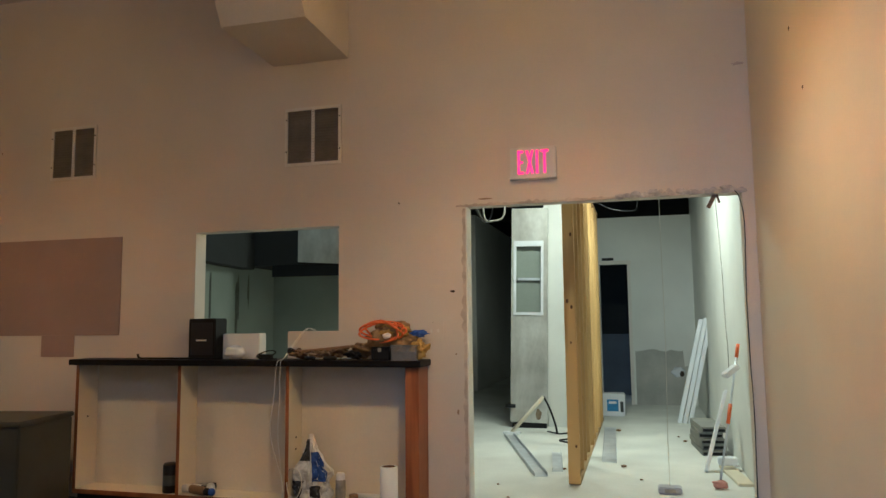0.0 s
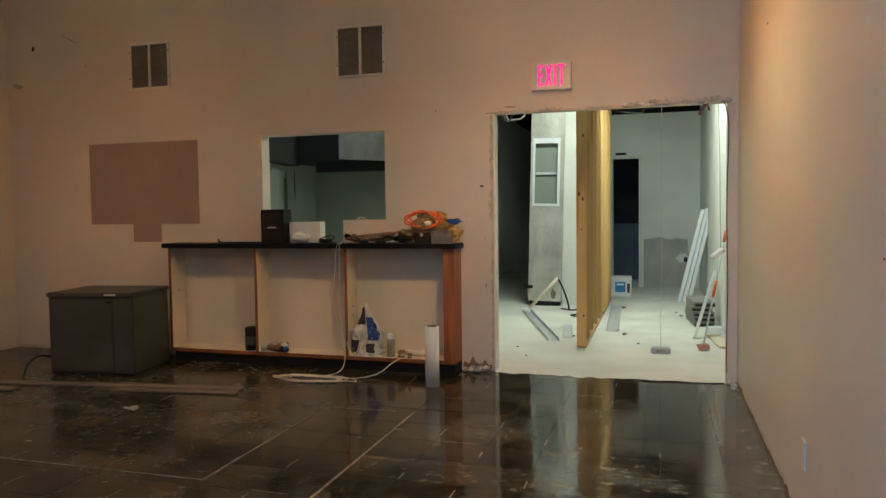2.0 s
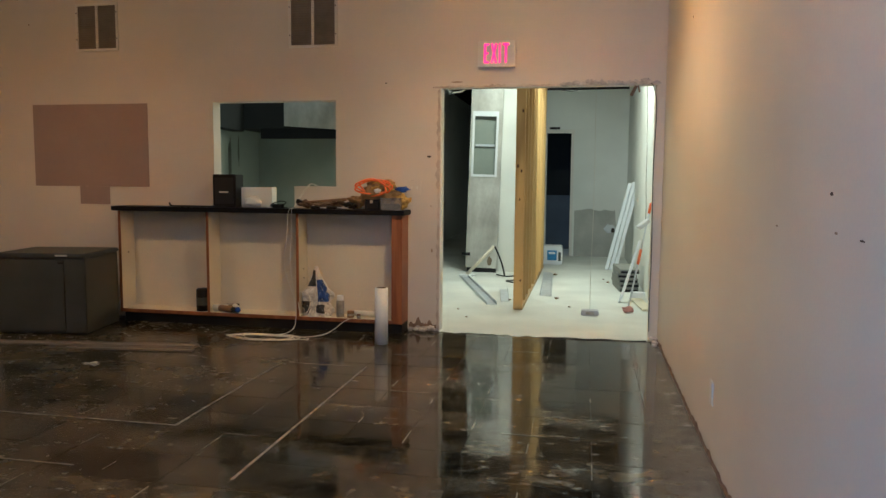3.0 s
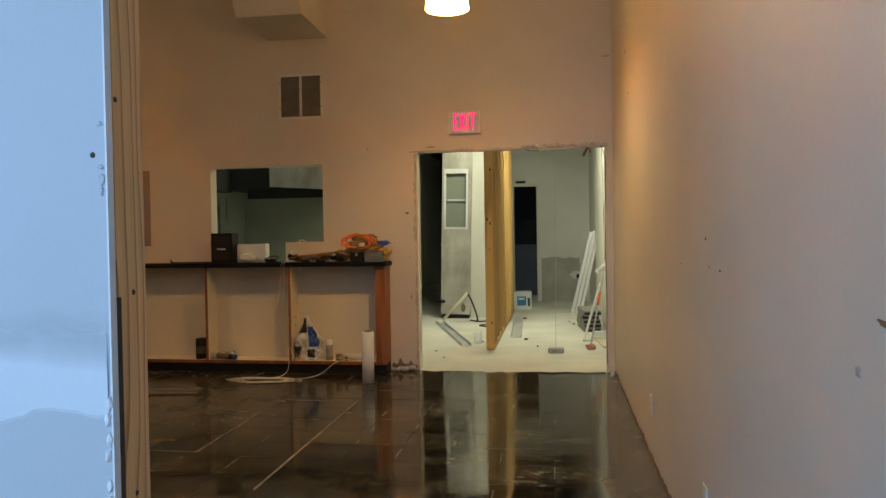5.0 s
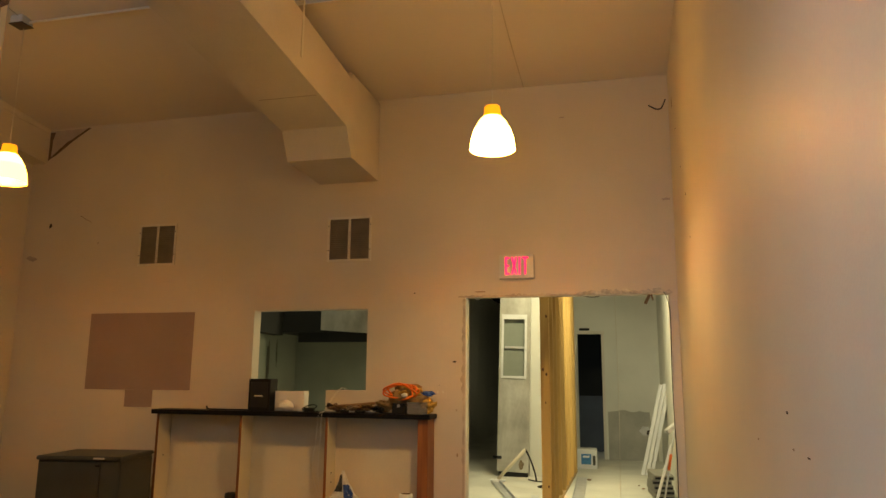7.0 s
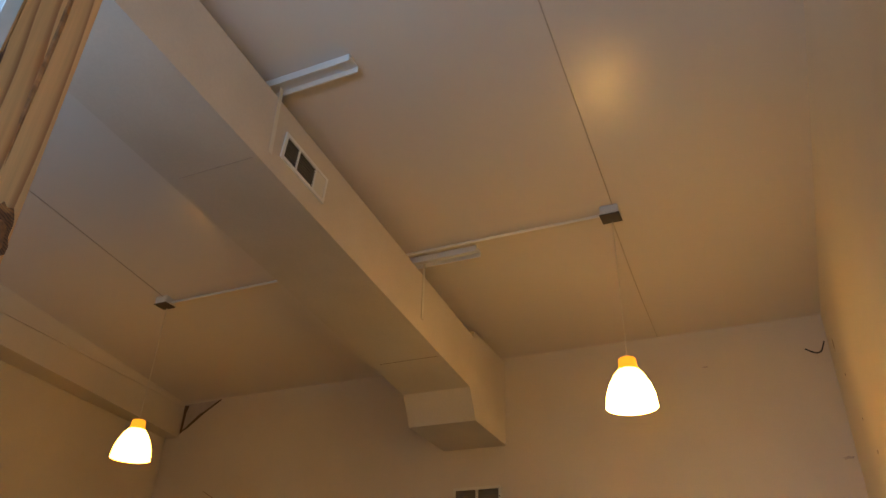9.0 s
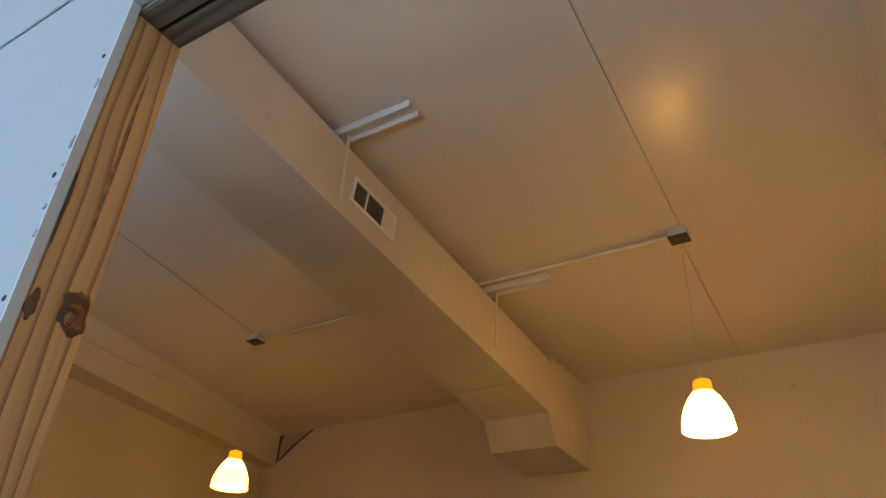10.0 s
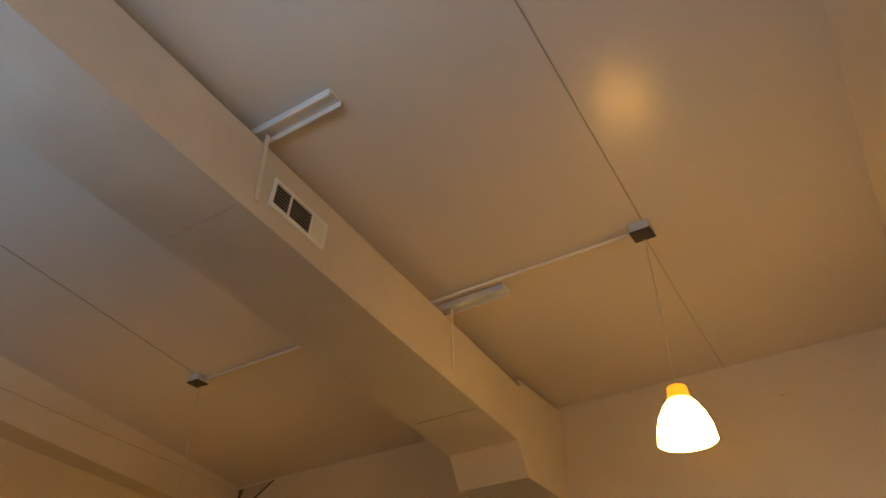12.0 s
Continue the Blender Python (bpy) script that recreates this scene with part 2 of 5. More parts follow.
def flat_sawn(name, early, late):
    """Flat-sawn pine: wide pale bands that darken to thin latewood lines, bowing along the board."""
    m = bpy.data.materials.new(name)
    m.use_nodes = True
    n, l = m.node_tree.nodes, m.node_tree.links
    b = n["Principled BSDF"]
    b.inputs["Roughness"].default_value = 0.62
    tc, mp, bend, fine = n.new("ShaderNodeTexCoord"), n.new("ShaderNodeMapping"), n.new("ShaderNodeTexNoise"), n.new("ShaderNodeTexNoise")
    mp.inputs["Scale"].default_value = (6, 11, 1.3)
    l.new(tc.outputs["Object"], mp.inputs[0])
    bend.inputs["Scale"].default_value, bend.inputs["Detail"].default_value = 1.0, 1.5
    l.new(mp.outputs[0], bend.inputs["Vector"])
    sep, ma, add = n.new("ShaderNodeSeparateXYZ"), n.new("ShaderNodeMath"), n.new("ShaderNodeMath")
    l.new(tc.outputs["Object"], sep.inputs[0])
    ma.operation, ma.inputs[1].default_value = "MULTIPLY", 0.11
    l.new(bend.outputs[0], ma.inputs[0])
    l.new(ma.outputs[0], add.inputs[0])
    l.new(sep.outputs[1], add.inputs[1])
    comb = n.new("ShaderNodeCombineXYZ")
    l.new(add.outputs[0], comb.inputs[1])
    w = n.new("ShaderNodeTexWave")
    w.wave_type, w.bands_direction, w.wave_profile = "BANDS", "Y", "SAW"
    w.inputs["Scale"].default_value, w.inputs["Distortion"].default_value = 13.0, 0.0
    l.new(comb.outputs[0], w.inputs["Vector"])
    ramp = n.new("ShaderNodeValToRGB")
    e = ramp.color_ramp.elements
    e[0].color, e[0].position = (*early, 1), 0.30
    e[1].color, e[1].position = (*late, 1), 0.93
    k = e.new(0.72)
    k.color = (*[0.82 * a + 0.18 * c for a, c in zip(early, late)], 1)
    l.new(w.outputs[1], ramp.inputs[0])
    mp2 = n.new("ShaderNodeMapping")
    mp2.inputs["Scale"].default_value = (60, 160, 5)
    l.new(tc.outputs["Object"], mp2.inputs[0])
    fine.inputs["Scale"].default_value, fine.inputs["Detail"].default_value = 1.0, 4
    l.new(mp2.outputs[0], fine.inputs["Vector"])
    mr, mix = n.new("ShaderNodeMapRange"), n.new("ShaderNodeMix")
    mr.inputs[1].default_value, mr.inputs[2].default_value, mr.inputs[3].default_value = 0.3, 0.7, 0.82
    l.new(fine.outputs[0], mr.inputs[0])
    mix.data_type, mix.blend_type = "RGBA", "MULTIPLY"
    mix.inputs[0].default_value = 1.0
    l.new(ramp.outputs[0], mix.inputs[6])
    l.new(mr.outputs[0], mix.inputs[7])
    l.new(mix.outputs[2], b.inputs["Base Color"])
    bp = n.new("ShaderNodeBump")
    bp.inputs["Strength"].default_value, bp.inputs["Distance"].default_value = 0.12, 0.002
    l.new(fine.outputs[0], bp.inputs["Height"])
    l.new(bp.outputs[0], b.inputs["Normal"])
    return m


JAMB = flat_sawn("jamb_stud_wood", (0.80, 0.46, 0.20), (0.44, 0.20, 0.075))

# ---- building blocks ----


def box(bm, x0, x1, y0, y1, z0, z1, bevel=0.0):
    r = bmesh.ops.create_cube(bm, size=1.0)
    vs = r["verts"]
    bmesh.ops.scale(bm, vec=(x1 - x0, y1 - y0, z1 - z0), verts=vs)
    bmesh.ops.translate(bm, vec=((x0 + x1) / 2, (y0 + y1) / 2, (z0 + z1) / 2), verts=vs)
    if bevel:
        es = list({e for v in vs for e in v.link_edges})
        bmesh.ops.bevel(bm, geom=es, offset=bevel, segments=2, affect="EDGES", clamp_overlap=True)
    return vs


def boxes(*spans, bevel=0.0):
    bm = bmesh.new()
    for s in spans:
        box(bm, *s, bevel=bevel)
    return bm


def turned(bm, m):
    bmesh.ops.transform(bm, matrix=m, verts=bm.verts)
    return bm


def lathe(profile, steps=28, centre=(0, 0, 0), closed_top=False):
    """A turned shape from (radius, height) pairs."""
    bm = bmesh.new()
    rings = []
    for r, z in profile:
        rings.append([bm.verts.new((centre[0] + r * math.cos(2 * math.pi * k / steps), centre[1] + r * math.sin(2 * math.pi * k / steps), centre[2] + z)) for k in range(steps)])
    for a, b in zip(rings, rings[1:]):
        for k in range(steps):
            f = bm.faces.new((a[k], a[(k + 1) % steps], b[(k + 1) % steps], b[k]))
            f.smooth = True
    return bm


def tube(points, r, steps=8, smooth=True):
    """A round cable or pipe through points."""
    bm = bmesh.new()
    pts = [Vector(p) for p in points]
    rings, up = [], Vector((0.31, 0.17, 0.93))
    for k, p in enumerate(pts):
        d = (pts[min(k + 1, len(pts) - 1)] - pts[max(k - 1, 0)]).normalized()
        a = d.cross(up)
        a = a.normalized() if a.length > 1e-4 else d.orthogonal().normalized()
        b = d.cross(a)
        rings.append([bm.verts.new(p + r * (a * math.cos(2 * math.pi * j / steps) + b * math.sin(2 * math.pi * j / steps))) for j in range(steps)])
    for a, b in zip(rings, rings[1:]):
        for j in range(steps):
            f = bm.faces.new((a[j], a[(j + 1) % steps], b[(j + 1) % steps], b[j]))
            f.smooth = smooth
    bm.faces.new(rings[0][::-1])
    bm.faces.new(rings[-1])
    return bm


def spline(points, n=8):
    """Points along a smooth curve through the given ones."""
    p = [Vector(q) for q in points]
    p = [2 * p[0] - p[1]] + p + [2 * p[-1] - p[-2]]
    out = []
    for k in range(1, len(p) - 2):
        for j in range(n):
            t = j / n
            out.append(0.5 * (2 * p[k] + (p[k + 1] - p[k - 1]) * t + (2 * p[k - 1] - 5 * p[k] + 4 * p[k + 1] - p[k + 2]) * t * t + (3 * p[k] - p[k - 1] - 3 * p[k + 1] + p[k + 2]) * t ** 3))
    out.append(p[-2])
    return out


def prism(outline, axis, a, b):
    """A flat outline pushed from a to b along an axis (0: outline in yz, 1: in xz, 2: in xy)."""
    bm = bmesh.new()

    def at(p, v):
        q = list(p)
        q.insert(axis, v)
        return bm.verts.new(q)
    lo, hi = [at(p, a) for p in outline], [at(p, b) for p in outline]
    bm.faces.new(lo)
    bm.faces.new(hi[::-1])
    for k in range(len(outline)):
        j = (k + 1) % len(outline)
        bm.faces.new((lo[k], hi[k], hi[j], lo[j]))
    bmesh.ops.recalc_face_normals(bm, faces=bm.faces)
    return bm


def mesh_of(name, bm, material):
    me = bpy.data.meshes.new(name)
    bm.normal_update()
    bm.to_mesh(me)
    bm.free()
    me.materials.append(material)
    return me


def part(name, bm, material, parent, label=""):
    ob = new(name, mesh_of(name, bm, material))
    ob.parent = parent
    return tagged(ob, label)


def thing(name, base, label, category, group="", turn=0.0):
    ob = new(name)
    ob.matrix_world = pose(*base, 0, 0, turn)
    ob.empty_display_size = 0.05
    return tagged(ob, label, category, group)


def whole(name, bm, material, label, category, kind="", group=""):
    """A thing or piece of the setting that is one mesh."""
    return tagged(new(name, mesh_of(name, bm, material)), label, category, group, kind)


def setting(name, bm, material, label, category):
    return whole(name, bm, material, label, category, "structure")


# ---- the large room ----
TOP = 4.95
setting("wall_north", boxes(
    (XL - 0.12, -2.82, YF, YF + WALL, 0, TOP), (-2.82, -1.66, YF, YF + WALL, 0, 1.0), (-2.82, -1.66, YF, YF + WALL, 1.983, TOP), (-2.05, -1.66, YF, YF + WALL, 1.0, 1.237),
    (-1.66, -0.735, YF, YF + WALL, 0, TOP), (-0.735, 1.02, YF, YF + WALL, 2.075, TOP), (1.02, XR + 0.12, YF, YF + WALL, 0, TOP)),
    PAINT, "scuffed beige painted drywall with a rough doorway cut", "wall")
setting("wall_east", boxes((XR, XR + 0.12, YB - 0.1, YF - 0.002, 0, TOP)), PAINT, "long beige painted wall with scuffs and nail holes", "wall")
setting("wall_west", boxes((XL - 0.12, XL, YB - 0.1, YF - 0.002, 0, TOP)), PAINT, "far side wall in warm beige paint", "wall")
setting("wall_south", boxes((XL - 0.12, XR + 0.12, YB - 0.22, YB - 0.1, 0, 0.35), (XL - 0.12, XR + 0.12, YB - 0.22, YB - 0.1, 2.75, TOP + 0.3), (XL - 0.12, -4.75, YB - 0.22, YB - 0.1, 0.35, 2.75), (0.95, XR + 0.12, YB - 0.22, YB - 0.1, 0.35, 2.75)), PAINT, "shop front wall round a wide window", "wall")
pane = setting("window_1", boxes((-4.75, 0.95, YB - 0.17, YB - 0.16, 0.35, 2.75)), WHITE, "wide plate glass shop window", "window")
gl = bpy.data.materials.new("clear_glass")
gl.use_nodes = True
gl.node_tree.nodes["Principled BSDF"].inputs["Transmission Weight"].default_value = 1.0
gl.node_tree.nodes["Principled BSDF"].inputs["Roughness"].default_value = 0.02
pane.data.materials[0] = gl
pane.visible_shadow = False
setting("floor", boxes((XL - 0.12, XR + 0.12, YB - 0.22, YF, -0.12, -0.008)), GROUT, "dark mortar bed under glossy tiles", "floor")
setting("ceiling", prism([(YB - 0.3, ceil_z(YB - 0.3)), (YF - 0.003, ceil_z(YF)), (YF - 0.003, ceil_z(YF) + 0.1), (YB - 0.3, ceil_z(YB - 0.3) + 0.1)], 0, XL - 0.1, XR + 0.1), CEIL, "high sloping ceiling in satin cream paint", "ceiling")

# soffit along the far side wall, taller towards the corner
bm = bmesh.new()
low = [bm.verts.new(v) for v in ((XL, -0.5, 4.02), (-5.15, -0.5, 4.02), (-5.44, YF - 0.003, 3.635), (XL, YF - 0.003, 3.635))]
high = [bm.verts.new(v) for v in ((XL, -0.5, 4.26), (-5.15, -0.5, 4.26), (-5.44, YF - 0.003, 4.0), (XL, YF - 0.003, 4.0))]
bm.faces.new(low), bm.faces.new(high[::-1])
for k in range(4):
    bm.faces.new((low[k], high[k], high[(k + 1) % 4], low[(k + 1) % 4]))
a = [bm.verts.new(v) for v in ((XL, 2.1, 4.07), (-5.26, 2.1, 4.07), (-5.43, YF - 0.003, 3.98), (XL, YF - 0.003, 3.98))]
b = [bm.verts.new(v) for v in ((XL, 2.1, ceil_z(2.1)), (-5.18, 2.1, ceil_z(2.1)), (-5.43, YF - 0.003, ceil_z(YF)), (XL, YF - 0.003, ceil_z(YF)))]
bm.faces.new(a), bm.faces.new(b[::-1])
for k in range(4):
    bm.faces.new((a[k], b[k], b[(k + 1) % 4], a[(k + 1) % 4]))
bmesh.ops.recalc_face_normals(bm, faces=bm.faces)
setting("soffit", bm, PAINT, "boxed soffit under the ceiling along the side wall", "soffit")

# ---- half-built partition that the walker backs through ----
JX = -0.148
setting("partition_wall", boxes((XL, JX - 0.002, PART_Y, PART_Y + 0.015, 0, 3.12), (JX - 0.002, XR, PART_Y, PART_Y + 0.015, 2.42, 2.95)), DRYWALL, "raw drywall face of a half-built partition", "wall")
stud = thing("jamb_stud", (JX - 0.038, PART_Y + 0.017, 0), "knotty pine stud at the edge of the partition", "stud")
part("post", boxes((0, 0.038, 0, 0.089, 0.0, 2.405), bevel=0.003), JAMB, stud)
hd = thing("door_header", (JX - 0.038, PART_Y + 0.017, 2.406), "dark weathered timber header over the opening", "header")
part("beam", boxes((0, XR - JX + 0.038, 0, 0.042, 0, 0.14), bevel=0.003), HEADER, hd)
part("beam", boxes((0, XR - JX + 0.038, 0.047, 0.089, 0, 0.14), bevel=0.003), HEADER, hd)

# ---- duct ----
DX0, DX1 = -2.19, -1.589
duct = thing("air_duct", (0, 0, 0), "cream painted rectangular air duct hung below the ceiling", "duct")
part("duct_run", prism([(YB, 4.31), (4.28, 3.465), (4.41, 3.225), (YF - 0.003, 3.205), (YF - 0.003, 3.985), (4.36, 3.985), (4.36, 3.925), (YB, 4.775)], 0, DX0, DX1), DUCTP, duct)

# ---- back rooms beyond the rough opening ----
setting("floor_back", boxes((-6.6, 1.4, YF + 0.001, 18.2, -0.12, 0.0)), CONCRETE, "dusty pale concrete floor of the back room", "floor")
setting("wall_back_east", boxes((1.19, 1.32, YF + WALL + 0.002, 12.2, 0, 3.74)), WHITEWALL, "white painted wall of the back room", "wall")
setting("wall_back_north", boxes((-0.75, -0.20, BACK, BACK + 0.12, 0, 2.9), (0.22, 1.19, BACK, BACK + 0.12, 0, 2.9), (-0.20, 0.22, BACK, BACK + 0.12, 2.16, 2.9)), WHITEWALL, "white back wall with a dark doorway", "wall")
setting("wall_hall", boxes((-6.55, -2.56, 13.64, 13.76, 0, 3.3), (-2.68, -2.56, 13.762, 18.05, 0, 3.3), (-0.75, -0.63, BACK + 0.12, 18.0, 0, 3.0)), WHITEWALL, "pale wall of the dark hallway", "wall")
setting("wall_stub", boxes((-0.74, -0.215, 9.42, 9.54, 0, 2.75)), WHITEWALL, "short white wall end behind a steel panel", "wall")
setting("wall_kitchen", boxes((-6.6, -1.62, 8.4, 8.5, 0, 3.0), (-4.04, -3.94, YF + WALL + 0.002, 8.398, 0, 3.0)), KITCHEN, "dull green-grey kitchen wall panels", "wall")
# near-black slabs and end walls put the unlit depth into their colour
setting("ceiling_back", boxes((-6.6, 1.4, YF + WALL, 18.2, 3.75, 3.85), (-6.6, 1.4, 18.1, 18.2, 0, 3.75), (1.34, 1.4, YF + WALL, 18.2, 3.0, 3.75), (-6.7, -6.6, YF + WALL, 18.2, 0, 3.75), (-0.62, 1.4, 14.0, 14.1, 0, 3.7)), DARK, "near-black shell coloured for the unlit void round the back rooms", "ceiling")

# ---- pendant lamps on ceiling boxes ----


def pendant(x, y, watts, glass, zb=2.815):
    zc = ceil_z(y)
    p = thing("pendant_lamp", (x, y, zb), "lit amber glass pendant lamp on a thin cord", "pendant lamp", "pendant lamps under the ceiling")
    prof = [(0.149, 0.013), (0.147, 0.035), (0.140, 0.09), (0.120, 0.15), (0.092, 0.205), (0.064, 0.238)]
    shade = part("shade", lathe(prof[:4]), glass, p, "glowing white amber glass shade")
    part("shoulder", lathe(prof[3:]), SHADEUP, shade, "dimmer glowing shoulder of the shade")
    part("neck", lathe([(0.064, 0.238), (0.056, 0.262), (0.053, 0.305), (0.046, 0.313), (0.0, 0.314)]), SHADETOP, shade, "orange glass neck of the shade")
    part("cord", tube([(0, 0, 0.31), (0.002, 0, 0.8), (0, 0, zc - zb - 0.075)], 0.003, 6), OFFWHITE, p)
    j = thing("junction_box", (x, y - 0.03, zc), "small square metal junction box on the ceiling", "junction box", "ceiling junction boxes")
    housing = part("housing", boxes((-0.06, 0.06, -0.055, 0.055, -0.058, 0.01), bevel=0.004), OFFWHITE, j)
    part("cover_plate", boxes((-0.066, 0.066, -0.06, 0.06, -0.064, -0.058), bevel=0.001), CHROME, housing, "dull metal cover plate")
    lamp("pendant_bulb", "POINT", pose(x, y, zb + 0.105), watts, (1.0, 0.69, 0.33), 0.05)


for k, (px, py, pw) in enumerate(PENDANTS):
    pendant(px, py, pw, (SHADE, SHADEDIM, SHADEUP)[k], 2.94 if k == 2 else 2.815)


def conduit(name, pts, r, label):
    whole(name, tube(pts, r, 8), WHITE, label, "conduit")


conduit("ceiling_conduit", [(-0.20, 3.25, ceil_z(3.25) - 0.03), (-3.95, 3.22, ceil_z(3.22) - 0.03)], 0.010, "white electrical conduit running across the ceiling")
CORDC = mat("grey_cord", (0.50, 0.44, 0.37), 0.6, var=0.1, bump=0)
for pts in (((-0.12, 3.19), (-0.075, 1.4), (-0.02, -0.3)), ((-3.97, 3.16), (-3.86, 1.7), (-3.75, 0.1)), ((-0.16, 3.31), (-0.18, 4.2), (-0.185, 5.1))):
    whole("ceiling_wire", tube(spline([(x, y, ceil_z(y) - 0.005) for x, y in pts], 8), 0.004, 6), CORDC, "thin grey wire run along the ceiling", "wire")

# channels that carry the duct, with their straps
for y, xe in ((1.505, -1.12), (3.37, -1.15)):
    z = ceil_z(y)
    s = thing("strut_channel", (xe, y, z), "short white steel channel holding the duct", "channel", "duct hangers")
    part("web", boxes((-1.35, 0, -0.045, 0.045, -0.014, -0.002)), WHITE, s)
    part("flange", boxes((-1.35, 0, -0.05, -0.042, -0.05, -0.002)), WHITE, s)
    part("flange", boxes((-1.35, 0, 0.042, 0.05, -0.05, -0.002)), WHITE, s)
    part("strap", boxes((DX1 - xe + 0.002, DX1 - xe + 0.006, -0.014, 0.014, -0.50, -0.045)), OFFWHITE, s, "painted hanger strap")

# grille on the duct's side, leaning with the duct
gr = thing("duct_grille", (DX1 + 0.001, 1.81, 3.93), "white air grille with one closed bay", "grille")
gr.matrix_world = pose(DX1 + 0.001, 1.81, 3.935, -5.7, 0, 0)
part("frame", boxes((0, 0.012, -0.215, 0.215, 0.072, 0.092), (0, 0.012, -0.215, 0.215, -0.092, -0.072), (0, 0.012, -0.215, -0.195, -0.072, 0.072), (0, 0.012, 0.195, 0.215, -0.072, 0.072), (0, 0.012, -0.085, -0.073, -0.072, 0.072), (0, 0.012, 0.085, 0.097, -0.072, 0.072)), WHITE, gr)
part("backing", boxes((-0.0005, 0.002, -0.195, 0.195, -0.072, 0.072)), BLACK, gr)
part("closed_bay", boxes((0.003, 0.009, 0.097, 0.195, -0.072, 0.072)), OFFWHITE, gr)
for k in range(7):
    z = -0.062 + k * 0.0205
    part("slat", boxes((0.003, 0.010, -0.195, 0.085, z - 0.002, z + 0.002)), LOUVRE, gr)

# ---- on the far wall ----


def wall_vent(x0, x1, z0, z1):
    w, h = x1 - x0, z1 - z0
    v = thing("wall_vent", (x0, YF, z0), "white framed double air vent high on the wall", "vent", "vents on the far wall")
    part("frame", boxes((0, w, -0.014, 0, 0, 0.022), (0, w, -0.014, 0, h - 0.022, h), (0, 0.022, -0.014, 0, 0.022, h - 0.022), (w - 0.022, w, -0.014, 0, 0.022, h - 0.022), bevel=0.002), OFFWHITE, v)
    part("mullion", boxes((w / 2 - 0.012, w / 2 + 0.012, -0.012, 0, 0.022, h - 0.022)), OFFWHITE, v)
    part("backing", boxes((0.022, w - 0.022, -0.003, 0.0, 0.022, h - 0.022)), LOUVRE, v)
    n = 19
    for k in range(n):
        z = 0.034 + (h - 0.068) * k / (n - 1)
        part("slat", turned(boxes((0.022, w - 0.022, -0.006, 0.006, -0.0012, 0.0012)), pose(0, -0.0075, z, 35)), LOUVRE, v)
    for sx, sz in ((0.011, h * 0.25), (w - 0.011, h * 0.25), (0.011, h * 0.8), (w - 0.011, h * 0.8)):
        part("screw", turned(lathe([(0.0, 0.003), (0.005, 0.002), (0.006, 0.0)], 8), pose(sx, -0.014, sz, 90)), BLACK, v)


wall_vent(-2.085, -1.642, 2.435, 2.868)
wall_vent(-4.175, -3.742, 2.458, 2.888)

ex = thing("exit_sign", (-0.414, YF, 2.232), "beige exit sign with lit red letters", "exit sign")
casing = part("casing", boxes((0, 0.304, -0.05, -0.001, 0, 0.21), bevel=0.006), OFFWHITE, ex)
part("lip", boxes((-0.003, 0.307, -0.056, -0.001, -0.004, 0.012), bevel=0.002), OFFWHITE, ex)


def letter(spans, x):
    bm = bmesh.new()
    for x0, z0, x1, z1, w in spans:
        d = Vector((x1 - x0, 0, z1 - z0))
        n = Vector((-d.z, 0, d.x)).normalized() * w / 2
        vs = [bm.verts.new((x + q.x, y, q.z)) for y in (-0.0545, -0.0505) for q in (Vector((x0, 0, z0)) + n, Vector((x0, 0, z0)) - n, Vector((x1, 0, z1)) - n, Vector((x1, 0, z1)) + n)]
        bm.faces.new(vs[:4]), bm.faces.new(vs[4:])
        for k in range(4):
            bm.faces.new((vs[k], vs[(k + 1) % 4], vs[4 + (k + 1) % 4], vs[4 + k]))
    bmesh.ops.recalc_face_normals(bm, faces=bm.faces)
    return bm


LH, LW = 0.158, 0.0165
z0 = 0.028
for nm, x, sp in (("letter_e", 0.050, [(0.0095, z0, 0.0095, z0 + LH, LW), (0.0095, z0 + LW / 2, 0.042, z0 + LW / 2, LW), (0.0095, z0 + LH / 2, 0.038, z0 + LH / 2, LW), (0.0095, z0 + LH - LW / 2, 0.042, z0 + LH - LW / 2, LW)]),
                  ("letter_x", 0.108, [(0.006, z0, 0.044, z0 + LH, LW), (0.044, z0, 0.006, z0 + LH, LW)]),
                  ("letter_i", 0.172, [(0.0095, z0, 0.0095, z0 + LH, LW)]),
                  ("letter_t", 0.204, [(0.027, z0, 0.027, z0 + LH, LW), (0.0, z0 + LH - LW / 2, 0.054, z0 + LH - LW / 2, LW)])):
    part(nm, letter(sp, x), RED, casing, "glowing red letter")

board = whole("wall_board", boxes((-4.672, -3.472, YF - 0.006, YF - 0.0005, 1.218, 1.978), (-4.195, -3.885, YF - 0.0055, YF - 0.0005, 1.052, 1.2175)), PATCH, "flat brown board covering an old wall opening", "board")

# ---- counter with three open bays ----
CY0, CY1 = 4.90, YF - 0.004
cn = thing("back_counter", (0, 0, 0), "open three-bay counter with cherry edges and black top", "counter")
part("worktop", boxes((-3.70, -0.985, CY0 - 0.035, CY1, 1.005, 1.047), bevel=0.004), BLACKTOP, cn, "black laminate worktop")
part("plinth", boxes((-3.62, -1.01, CY0 + 0.015, CY1, 0.0, 0.082)), BLACK, cn, "black recessed plinth")
part("bottom_board", boxes((-3.655, -1.10, CY0 + 0.004, CY1, 0.0825, 0.115)), CREAM, cn)
part("bottom_edge", boxes((-3.655, -1.10, CY0, CY0 + 0.0035, 0.0825, 0.113)), CHERRY, cn, "cherry edge strip")
part("back_panel", boxes((-3.64, -1.10, CY1 - 0.012, CY1 - 0.001, 0.115, 1.0045)), CREAM, cn)
